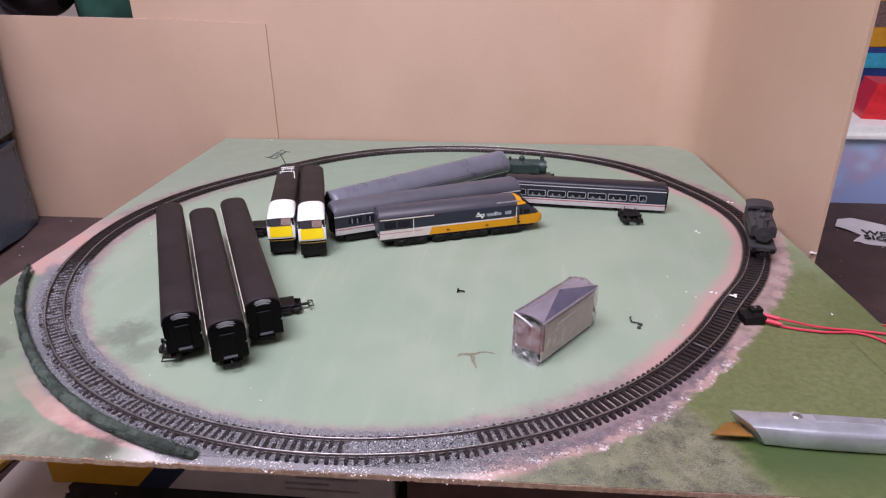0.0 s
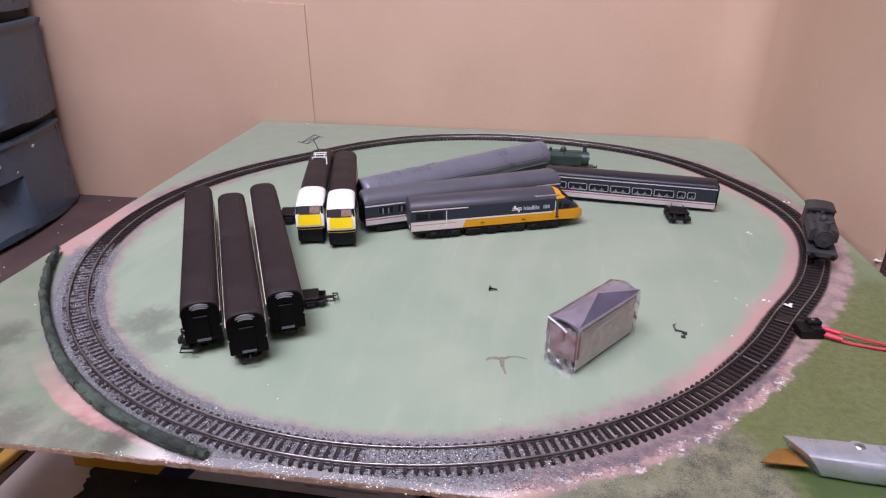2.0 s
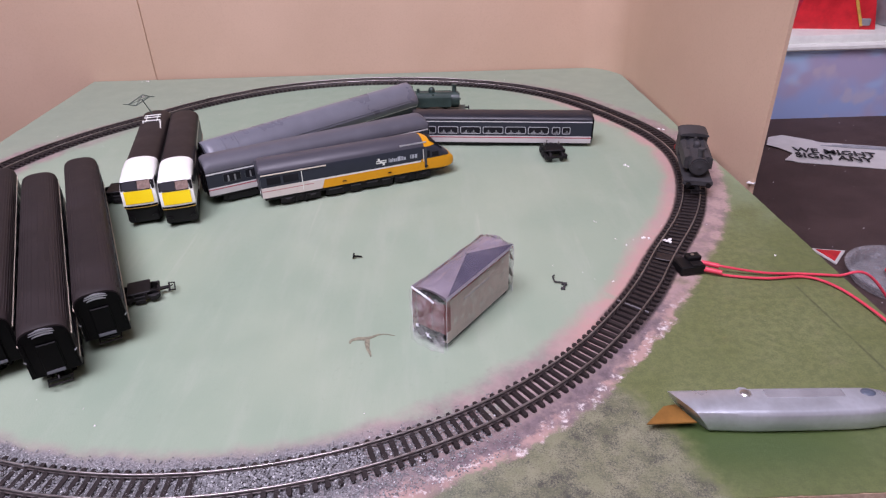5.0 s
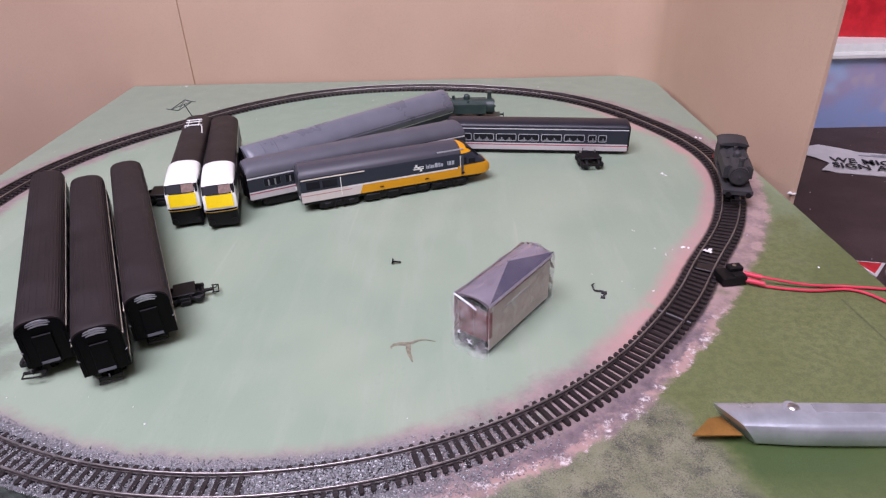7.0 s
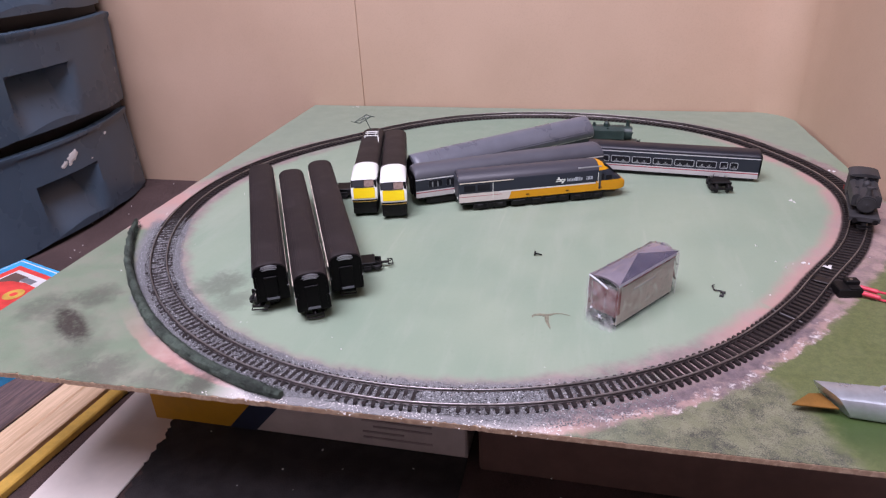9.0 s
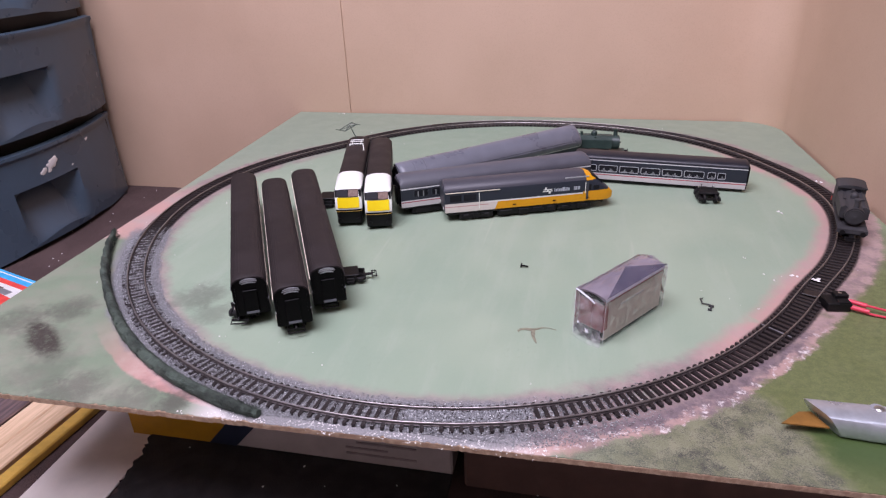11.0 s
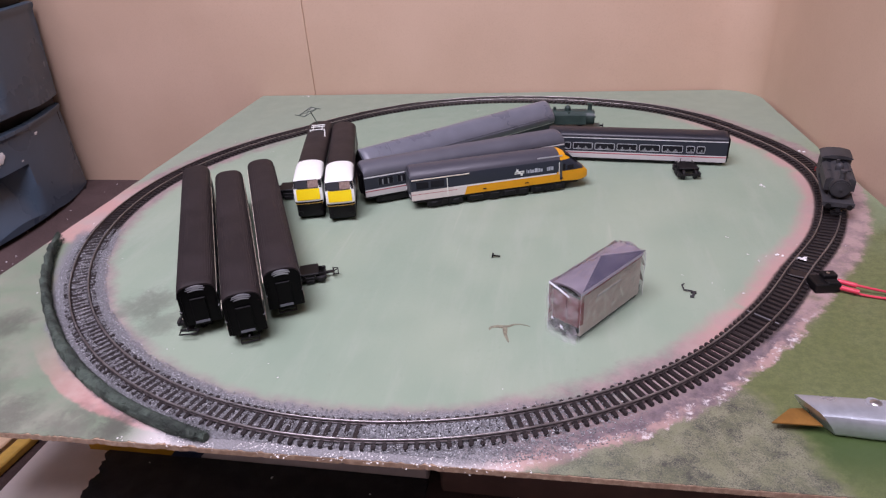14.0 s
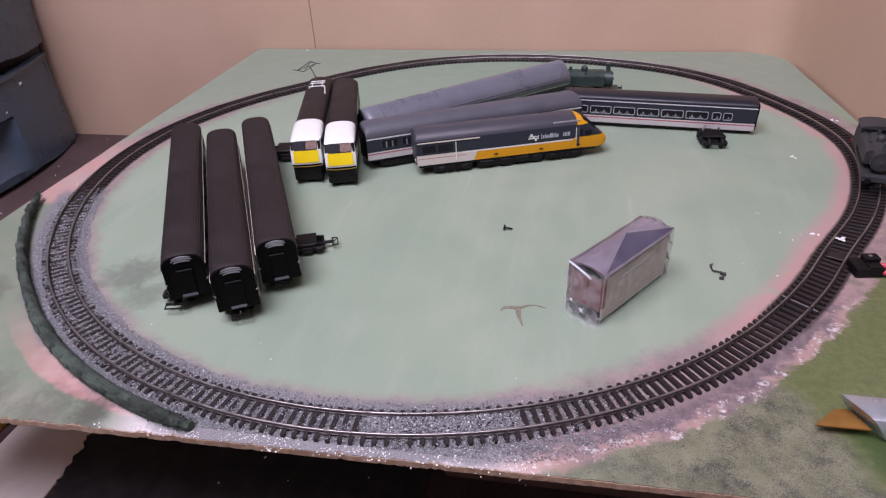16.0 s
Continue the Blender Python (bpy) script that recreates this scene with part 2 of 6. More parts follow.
    col = n.mix(both(greym, 0.9), col, greyb)
    # sooty smudges on the left corner and inside the curve
    for px, py, rad, k in ((-0.347, -0.348, 0.034, 0.30), (-0.358, -0.300, 0.030, 0.6), (-0.395, -0.325, 0.035, 0.5), (-0.27, -0.410, 0.035, 0.55), (-0.21, -0.408, 0.03, 0.45),
                           (-0.178, -0.408, 0.020, 0.75), (-0.31, -0.39, 0.04, 0.35), (-0.245, -0.257, 0.035, 0.5), (-0.215, -0.285, 0.025, 0.4)):
        r2 = n.m("SQRT", n.m("ADD", n.m("POWER", n.m("SUBTRACT", x, px), 2.0), n.m("POWER", n.m("SUBTRACT", y, py), 2.0)))
        f = both(n.ramp(n.m("ADD", r2, n.m("MULTIPLY", n.m("SUBTRACT", rag, 0.5), rad * 2)), rad, rad * 0.35), n.ramp(n.m("ADD", n.m("MULTIPLY", fine, 0.35), n.m("MULTIPLY", rag, 0.65)), 0.30, 0.52), k)
        col = n.mix(f, col, (0.040, 0.035, 0.030) if k > 0.9 else (0.075, 0.068, 0.058))
    # the darkest smear, drawn out along one stroke
    dx, dy = n.m("ADD", x, 0.347), n.m("ADD", y, 0.348)
    along = n.m("ADD", n.m("MULTIPLY", dx, 0.34), n.m("MULTIPLY", dy, -0.25))
    across = n.m("ADD", n.m("MULTIPLY", dx, 0.82), n.m("MULTIPLY", dy, 1.11))
    far_off = n.m("SQRT", n.m("ADD", n.m("MULTIPLY", along, along), n.m("MULTIPLY", across, across)))
    far_off = n.m("ADD", far_off, n.m("MULTIPLY", n.m("SUBTRACT", wisp, 0.5), 0.018))
    col = n.mix(both(n.ramp(far_off, 0.021, 0.010), n.ramp(fine, 0.30, 0.55, 0.45, 1.0)), col, (0.050, 0.042, 0.034))
    # near-black colour under and between the sleepers, right-hand curve and back
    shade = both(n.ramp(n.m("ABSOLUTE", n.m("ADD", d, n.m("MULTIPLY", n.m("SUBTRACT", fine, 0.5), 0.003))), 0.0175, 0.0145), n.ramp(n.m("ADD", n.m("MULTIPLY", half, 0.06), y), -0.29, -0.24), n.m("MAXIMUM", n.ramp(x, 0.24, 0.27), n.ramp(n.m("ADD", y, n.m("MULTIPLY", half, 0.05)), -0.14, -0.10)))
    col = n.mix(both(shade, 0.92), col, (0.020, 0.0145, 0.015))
    n.bump(n.m("ADD", n.m("MULTIPLY", grit, 0.45), n.m("ADD", n.m("MULTIPLY", fine, 0.5), n.m("ADD", n.m("MULTIPLY", crust, 0.8), n.m("MULTIPLY", greym, grit)))), 0.35, 0.0012)
    return n.done(col, n.ramp(mid, 0.3, 0.7, 0.46, 0.64))


def cardboard_material():
    n = Net("corrugated_cardboard")
    flute = n.noise(300.0, 2.0, 0.5, stretch=(1.0, 1.0, 0.004))
    stain, fibre = n.noise(3.0, 5.0), n.noise(420.0, 4.0)
    col = n.mix(n.ramp(stain, 0.3, 0.7), (0.53, 0.372, 0.262), (0.60, 0.428, 0.31))
    col = n.mix(n.m("MULTIPLY", n.ramp(fibre, 0.45, 0.8), 0.25), col, (0.40, 0.26, 0.19))
    n.bump(n.m("ADD", n.m("MULTIPLY", flute, 0.35), n.m("MULTIPLY", fibre, 0.3)), 0.12, 0.0008)
    return n.done(col, 0.62)


def carpet_material():
    n = Net("dark_carpet")
    a, b, c = n.noise(900.0, 4.0, 0.7), n.noise(12.0, 4.0), n.noise(230.0, 3.0)
    col = n.mix(n.ramp(a, 0.3, 0.7), (0.034, 0.020, 0.019), (0.108, 0.066, 0.062))
    col = n.mix(n.m("MULTIPLY", n.ramp(b, 0.4, 0.7), 0.4), col, (0.14, 0.09, 0.084))
    n.bump(n.m("ADD", a, c), 0.6, 0.003)
    return n.done(col, 0.95)


def planks_material(name, light, dark):
    n = Net(name)
    grain = n.noise(34.0, 6.0, 0.6, stretch=(8.0, 0.6, 8.0))
    col = n.mix(n.ramp(grain, 0.35, 0.7), dark, light)
    n.bump(grain, 0.15, 0.0006)
    return n.done(col, 0.45)


BOARD, CARD, CARPET = board_material(), cardboard_material(), carpet_material()
PLY = planks_material("plywood_edge", (0.50, 0.36, 0.25), (0.32, 0.21, 0.14))
CARDEDGE = worn("cut_cardboard_edge", (0.60, 0.45, 0.35), 0.8, vary=0.25, fine=700, broad=160)
WALLPAINT = worn("room_wall_paint", (0.62, 0.56, 0.5), 0.7, vary=0.06, fine=120, broad=2, bump=0.1)
SLEEPER = worn("dark_sleeper_plastic", (0.018, 0.0125, 0.0125), 0.5, vary=0.35, broad=90)
RAIL = worn("tarnished_steel_rail", (0.085, 0.070, 0.068), 0.5, 0.35, vary=0.35, fine=700, broad=40)
RAILTOP = worn("polished_rail_head", (0.39, 0.36, 0.35), 0.32, 0.9, vary=0.25, fine=500, broad=25)
BLACK = worn("black_plastic", (0.006, 0.0055, 0.006), 0.5, vary=0.3, shine=0.25)
SOFTBLACK = worn("black_rubbed_plastic", (0.010, 0.009, 0.0095), 0.55, vary=0.35, shine=0.3)
ROOF = worn("dark_brown_roof", (0.021, 0.0155, 0.0158), 0.6, vary=0.2, fine=500, broad=30, shine=0.3)
ENDBLACK = worn("black_coach_end", (0.0026, 0.0022, 0.0026), 0.45, vary=0.3, shine=0.10)
CREAM = worn("cream_line", (0.74, 0.66, 0.54), 0.45, vary=0.12)
SILVER = worn("silver_label", (0.50, 0.50, 0.54), 0.35, 0.5, vary=0.2)
WHITE = worn("white_paint", (0.79, 0.81, 0.76), 0.35, vary=0.05)
YELLOW = worn("warning_yellow", (1.0, 0.70, 0.007), 0.4, vary=0.08)
GREYROOF = worn("grey_coach_roof", (0.148, 0.154, 0.182), 0.30, vary=0.12, broad=20, shine=0.45)
DARKGREY = worn("charcoal_paint", (0.045, 0.050, 0.062), 0.42, vary=0.2)
LOCO = worn("matt_locomotive_black", (0.035, 0.034, 0.037), 0.62, vary=0.35, broad=60)
GREENLOCO = worn("dark_green_locomotive", (0.03, 0.052, 0.045), 0.42, vary=0.25)
BUFFER_RED = worn("buffer_beam_red", (0.36, 0.035, 0.03), 0.45)
STEEL = worn("bright_metal", (0.6, 0.59, 0.58), 0.3, 1.0, vary=0.15)
HEDGE = worn("hedge_flock", (0.058, 0.078, 0.061), 0.9, vary=0.6, fine=600, broad=60, bump=0.9, depth=0.002)
KNIFE = worn("cast_knife_metal", (0.60, 0.64, 0.70), 0.30, 0.7, vary=0.16, fine=260, broad=30, bump=0.35)
BLADE = worn("rusty_yellow_blade", (0.24, 0.115, 0.024), 0.5, 0.1, vary=0.25)
WIRE = worn("red_wire", (0.68, 0.055, 0.095), 0.4, vary=0.1)
CHALK = worn("white_flecks", (0.8, 0.78, 0.76), 0.7, vary=0.1)
DRAWER = worn("slate_grey_plastic", (0.072, 0.106, 0.146), 0.29, vary=0.12, fine=300, broad=8)
DRAWERBODY = worn("black_drawer_carcass", (0.016, 0.016, 0.018), 0.45, vary=0.2, broad=10)
PAPER = worn("white_paper", (0.68, 0.67, 0.66), 0.6, vary=0.07, broad=30)
INK = worn("black_ink", (0.02, 0.02, 0.022), 0.6)
BEIGE = worn("beige_sheet", (0.75, 0.68, 0.63), 0.6, vary=0.12, broad=12)
PLANK = planks_material("pine_plank", (0.78, 0.56, 0.37), (0.60, 0.41, 0.25))
GOLDSTRIP = worn("yellow_painted_strip", (0.62, 0.38, 0.075), 0.45)
DARKWOOD = planks_material("dark_wood", (0.20, 0.125, 0.11), (0.085, 0.055, 0.052))
BOXYELLOW = worn("yellow_printed_card", (0.46, 0.235, 0.013), 0.45, vary=0.1)
BOXWHITE = worn("white_printed_card", (0.52, 0.47, 0.46), 0.5, vary=0.08)
BOXNAVY = worn("navy_printed_card", (0.02, 0.028, 0.06), 0.5)
BOXBROWN = worn("brown_carton", (0.13, 0.078, 0.064), 0.7, vary=0.15)
SKYBLUE = worn("sky_blue_print", (0.06, 0.40, 0.75), 0.4)
PINKRED = worn("red_print", (0.72, 0.07, 0.06), 0.4)
REDBOX = worn("red_plastic", (0.60, 0.02, 0.03), 0.35)
NAVY = worn("navy_box_print", (0.015, 0.04, 0.16), 0.4)
TEAL = worn("teal_box_print", (0.03, 0.30, 0.42), 0.4)
DKGREENBAG = worn("dark_green_cloth", (0.012, 0.06, 0.04), 0.8)
GLASSDARK = worn("dark_window", (0.018, 0.018, 0.022), 0.5, vary=0.2, shine=0.08)
GLASSPINK = worn("amber_lit_windscreen", (0.215, 0.15, 0.125), 0.5, vary=0.3, broad=200, shine=0.08)


# ---------------------------------------------------------------- building helpers
def link_mesh(name, bm, material, smooth=True):
    bm.normal_update()
    me = bpy.data.meshes.new(name)
    bm.to_mesh(me)
    bm.free()
    me.materials.append(material)
    if smooth:
        me.shade_smooth()
        me.set_sharp_from_angle(angle=radians(35))
    return new(name, me)


def part(name, bm, material, parent, label=""):
    ob = link_mesh(name, bm, material)
    ob.parent = parent
    if label:
        ob["label"] = label
    return ob


def thing(name, at, label, category, group="", kind=""):
    ob = new(name)
    ob.empty_display_size = 0.02
    ob.matrix_world = at
    return tagged(ob, label, category, group, kind)


def solid(name, bm, material, label, category, kind="", at=None, group=""):
    ob = link_mesh(name, bm, material)
    if at is not None:
        ob.matrix_world = at
    return tagged(ob, label, category, group, kind)


def box(bm, x0, x1, y0, y1, z0, z1, bevel=0.0, segs=1):
    r = bmesh.ops.create_cube(bm, size=1.0, matrix=Matrix.Translation(((x0 + x1) / 2, (y0 + y1) / 2, (z0 + z1) / 2)) @ Matrix.Diagonal((x1 - x0, y1 - y0, z1 - z0, 1)))
    if bevel:
        edges = {e for v in r["verts"] for e in v.link_edges}
        bmesh.ops.bevel(bm, geom=list(edges), offset=bevel, segments=segs, affect="EDGES", profile=0.6)
    return bm


def B(*a, **k):
    return box(bmesh.new(), *a, **k)


def rod(bm, p, q, r, segs=10, r2=None):
    p, q = Vector(p), Vector(q)
    m = Matrix.Translation((p + q) / 2) @ (q - p).to_track_quat("Z", "Y").to_matrix().to_4x4()
    bmesh.ops.create_cone(bm, cap_ends=True, segments=segs, radius1=r, radius2=r if r2 is None else r2, depth=(q - p).length, matrix=m)
    return bm


def ball(bm, at, r, squash=(1, 1, 1), sub=2):
    bmesh.ops.create_icosphere(bm, subdivisions=sub, radius=r, matrix=Matrix.Translation(at) @ Matrix.Diagonal((*squash, 1)))
    return bm


def loft(bm, rings, closed=True, caps=True):
    """Skin through rings of equal count."""
    vs = [[bm.verts.new(p) for p in ring] for ring in rings]
    n = len(vs[0])
    for a, b in zip(vs, vs[1:]):
        for i in range(n if closed else n - 1):
            j = (i + 1) % n
            bm.faces.new((a[i], a[j], b[j], b[i]))
    if caps:
        bm.faces.new(vs[0][::-1])
        bm.faces.new(vs[-1])
    bmesh.ops.recalc_face_normals(bm, faces=bm.faces[:])
    return bm


def prism(bm, profile, x0, x1):
    """Profile of (y, z) pushed along x."""
    return loft(bm, [[(x, y, z) for y, z in profile] for x in (x0, x1)])


def tube(bm, points, r, segs=8, caps=True):
    pts = [Vector(p) for p in points]
    rings = []
    for i, p in enumerate(pts):
        d = (pts[min(i + 1, len(pts) - 1)] - pts[max(i - 1, 0)]).normalized()
        side = d.cross(Vector((0, 0, 1)))
        side = side.normalized() if side.length > 1e-4 else Vector((1, 0, 0))
        up = side.cross(d)
        rr = r(i / (len(pts) - 1)) if callable(r) else r
        rings.append([p + (side * math.cos(a) + up * math.sin(a)) * rr for a in (2 * math.pi * k / segs for k in range(segs))])
    return loft(bm, rings, True, caps)


def curve_points(ctrl, n):
    """Smooth points through a few control points."""
    c = [Vector(ctrl[0])] + [Vector(p) for p in ctrl] + [Vector(ctrl[-1])]
    out = []
    for i in range(1, len(c) - 2):
        for k in range(n):
            t = k / n
            a, b, d, e = c[i - 1], c[i], c[i + 1], c[i + 2]
            out.append(0.5 * ((2 * b) + (d - a) * t + (2 * a - 5 * b + 4 * d - e) * t * t + (3 * b - a - 3 * d + e) * t ** 3))
    return out + [c[-2]]


LENGTH = 2 * math.pi * RADIUS + 4 * HALF


def oval(s, off=0.0):
    """Place and heading on the track's centre line at s metres, shifted outward by off."""
    s %= LENGTH
    R, arc = RADIUS + off, math.pi * RADIUS
    if s < arc:
        a = -math.pi / 2 + s / RADIUS
        u, v, h = HALF + R * math.cos(a), R * math.sin(a), a + math.pi / 2
    elif s < arc + 2 * HALF:
        u, v, h = HALF - (s - arc), R, math.pi
    elif s < 2 * arc + 2 * HALF:
        a = math.pi / 2 + (s - arc - 2 * HALF) / RADIUS
        u, v, h = -HALF + R * math.cos(a), R * math.sin(a), a + math.pi / 2
    else:
        u, v, h = -HALF + (s - 2 * arc - 2 * HALF), -R, 0.0
    ca, sa = math.cos(TURN), math.sin(TURN)
    x, y = u * ca - v * sa, u * sa + v * ca
    a = math.atan2(y, x)
    # the hand-laid sections wander a few millimetres
    k = 1 + (-0.0015 - 0.0017 * math.sin(a) + 0.0023 * math.cos(2 * a) + 0.003 * math.sin(2 * a) - 0.0048 * math.cos(3 * a) - 0.0022 * math.sin(4 * a)) / math.hypot(x, y)
    deg = math.degrees(a)
    k += (0.0195 * math.exp(-((deg - 14) / 20) ** 2) + 0.0085 * math.exp(-((deg - 10) / 16) ** 2) + 0.0185 * math.exp(-((deg - 45) / 19) ** 2) + 0.0145 * math.exp(-((deg - 110) / 28) ** 2) - 0.0105 * math.exp(-((deg + 26) / 11) ** 2)) / math.hypot(x, y)
    return x * k, y * k, h + TURN


def s_at(degrees):
    """Track position that lies in that direction from the middle."""
    want = radians(degrees)
    best = min(range(2000), key=lambda i: abs((math.atan2(oval(i * LENGTH / 2000)[1], oval(i * LENGTH / 2000)[0]) - want + math.pi) % (2 * math.pi) - math.pi))
    return best * LENGTH / 2000


FLOOR = -0.178

# ---------------------------------------------------------------- room and large structure
for nm, b in (("floor", (-2.2, 2.2, -2.2, 2.2, FLOOR - 0.05, FLOOR)), ("ceiling", (-2.25, 2.25, -2.25, 2.25, 2.12, 2.2))):
    solid(nm, B(*b), CARPET if nm == "floor" else WALLPAINT, "dark brown carpet with white crumbs" if nm == "floor" else "plain off-white room ceiling", nm, "structure")
for nm, b in (("wall_north", (-2.2, 2.2, 2.2, 2.28, FLOOR, 2.12)), ("wall_south", (-2.2, 2.2, -2.28, -2.2, FLOOR, 2.12)),
              ("wall_east", (2.2, 2.28, -2.28, 2.28, FLOOR, 2.12)), ("wall_west", (-2.28, -2.2, -2.28, 2.28, FLOOR, 2.12))):
    solid(nm, B(*b), WALLPAINT, "plain off-white painted room wall", "wall", "structure")

# layout board: a sheet of plywood, front rim slightly ragged
FL, FR, BR, BL = Vector((-0.435, -0.4235)), Vector((0.474, -0.409)), Vector((0.434, 0.452)), Vector((-0.447, 0.457))
THICK = 0.0048


def board_mesh(shrink, z0, z1, ragged):
    bm = bmesh.new()
    rim = []
    for a, b, k in ((FL, FR, 420), (FR, BR, 40), (BR, BL, 40), (BL, FL, 40)):
        for i in range(k):
            p = a.lerp(b, i / k)
            inward = (b - a).orthogonal().normalized()
            if inward.dot(-p) < 0:
                inward = -inward
            n = 0.6 * noise.noise(Vector((p.x * 90, p.y * 90, 0))) + 0.8 * noise.noise(Vector((p.x * 330, p.y * 330, 3)))
            p = p + inward * (shrink + ragged * max(0.0, n) * (1.0 - 0.7 * min(1.0, max(0.0, (p.x - 0.04) / 0.1)) if k == 420 else 0.4))
            rim.append(p)
    loft(bm, [[(p.x, p.y, z) for p in rim] for z in (z0, z1)])
    return bm


board = thing("layout_board", Matrix(), "plywood model railway board painted sage green and pink", "board")
part("plywood_sheet", board_mesh(0.0, -THICK, -0.0006, 0.0020), PLY, board, "raw plywood with ragged edges")
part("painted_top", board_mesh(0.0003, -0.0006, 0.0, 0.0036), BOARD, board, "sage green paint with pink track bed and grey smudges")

# cardboard screens
def sheet(points, z0, z1, thick, top=None):
    """A standing sheet along a plan line."""
    bm = bmesh.new()
    pts = [Vector(p) for p in points]
    rings = []
    for i, p in enumerate(pts):
        d = (pts[min(i + 1, len(pts) - 1)] - pts[max(i - 1, 0)]).normalized()
        nrm = Vector((-d.y, d.x)) * thick / 2
        zt = z1 if top is None else z1 + (top - z1) * i / (len(pts) - 1)
        a, b = p + nrm, p - nrm
        rings.append([(a.x, a.y, z0), (b.x, b.y, z0), (b.x, b.y, zt), (a.x, a.y, zt)])
    return loft(bm, rings)


edge_x = lambda yy: 0.4375 + (0.452 - yy) * 0.0465
corner = [(edge_x(0.44) + 0.002 - 0.075 * (1 - math.cos(a)), 0.458 - 0.075 + 0.075 * math.sin(a)) for a in (i * math.pi / 2 / 10 for i in range(11))]
wall_line = [(-0.595, 0.4640), (-0.47, 0.4639)] + [(-0.345 + 0.05 * i, 0.4637 - 0.0005 * i) for i in range(15) if -0.345 + 0.05 * i < 0.35] + corner[::-1] + [(edge_x(yy) + (0.0040 if i == 7 else 0.0085 if i == 8 else 0.0025), yy) for i, yy in enumerate(0.372 - 0.0492 * k for k in range(9))]
screen = thing("cardboard_screen", Matrix(), "tall folded brown cardboard sheet standing round the board", "cardboard")
part("back_panel", sheet(wall_line[:15], FLOOR, 0.42, 0.004), CARD, screen, "brown cardboard back panel")
part("side_panel", sheet(wall_line[14:], FLOOR, 0.42, 0.004), CARD, screen, "brown cardboard side panel with a bent edge")
tip = Vector(wall_line[-1])
bm = bmesh.new()
loft(bm, [[(tip.x - 0.002, tip.y + 0.005, z), (tip.x + 0.002, tip.y - 0.0005, z), (tip.x - 0.001, tip.y - 0.003, z), (tip.x - 0.007, tip.y + 0.001, z)] for z in (0.0006, 0.0016)])
part("torn_edge", bm, PAPER, screen, "torn white paper edge at the foot")
flap = thing("cardboard_flap", Matrix(), "low brown cardboard flap standing beside the drawers", "cardboard")
part("panel", sheet([(-1.15, 0.4575), (-0.8, 0.4585), (-0.5, 0.4595), (-0.3415, 0.460)], FLOOR, 0.236, 0.0024, 0.2130), CARD, flap)

bm = bmesh.new()
loft(bm, [[(x, y - 0.0010, z), (x, y + 0.0010, z), (x, y + 0.0010, z + 0.0008), (x, y - 0.0010, z + 0.0008)] for x, y, z in ((-1.15, 0.4575, 0.236), (-0.8, 0.4585, 0.22835), (-0.5, 0.4595, 0.2207), (-0.3415, 0.460, 0.2130))])
part("fluted_edge", bm, CARDEDGE, flap, "pale cut edge with open flutes")

# ---------------------------------------------------------------- track
track = thing("oval_track", Matrix(), "oval of dark model railway track, partly ballasted", "railway track")
GAUGE = 0.0165


def rail_mesh(off, profile):
    """Profile of (sideways, height) swept round the whole oval."""
    bm = bmesh.new()
    k = 260
    rings = []
    for i in range(k):
        x, y, h = oval(i * LENGTH / k, off)
        n = Vector((math.sin(h), -math.cos(h)))
        rings.append([(x + n.x * a, y + n.y * a, z) for a, z in profile])
    rings.append(rings[0])
    loft(bm, rings, True, False)
    bmesh.ops.remove_doubles(bm, verts=bm.verts[:], dist=1e-6)
    return bm


HEAD = [(-0.00062, 0.0047), (0.00062, 0.0047), (0.00062, 0.0053), (0.00050, 0.00556), (0.00030, 0.00570), (0.0, 0.00575), (-0.00030, 0.00570), (-0.00050, 0.00556), (-0.00062, 0.0053)]
WEB = [(-0.0009, 0.0026), (0.0009, 0.0026), (0.0009, 0.0030), (0.0003, 0.0034), (0.0003, 0.0047), (-0.0003, 0.0047), (-0.0003, 0.0034), (-0.0009, 0.0030)]
for side, off in (("inner", -GAUGE / 2), ("outer", GAUGE / 2)):
    rail = part("rail", rail_mesh(off, WEB), RAIL, track, side + " brown steel rail")
    part("rail_head", rail_mesh(off, HEAD), RAILTOP, rail, "rounded polished rail head")


# ---------------------------------------------------------------- rolling stock
def arch(w, eave, top, n=9, square=1.0):
    """Right-to-left roof arc over a body of half width w; a smaller square gives fuller shoulders."""
    def power(v):
        return math.copysign(abs(v) ** square, v) if abs(v) > 1e-9 else 0.0
    return [(w * power(math.cos(a)), eave + (top - eave) * power(math.sin(a))) for a in (math.pi * i / (n - 1) for i in range(n))]


def plate(x0, x1, y, z0, z1, t=0.0003):
    """Thin raised plate on the side face at y."""
    s = 1 if y > 0 else -1
    a, b = sorted((y - s * 0.0002, y + s * t))
    return B(x0, x1, a, b, z0, z1)


def wheelset(parent, x, z, r=0.0058, gauge=0.0155):
    bm = rod(bmesh.new(), (x, -0.0125, z), (x, 0.0125, z), 0.001, 8)
    for s in (-1, 1):
        rod(bm, (x, s * (gauge / 2 - 0.001), z), (x, s * (gauge / 2 + 0.0012), z), r, 18)
        rod(bm, (x, s * (gauge / 2 - 0.0016), z), (x, s * (gauge / 2 - 0.001), z), r + 0.0008, 18)
    return part("wheelset", bm, SOFTBLACK, parent, "black plastic wheels on an axle")


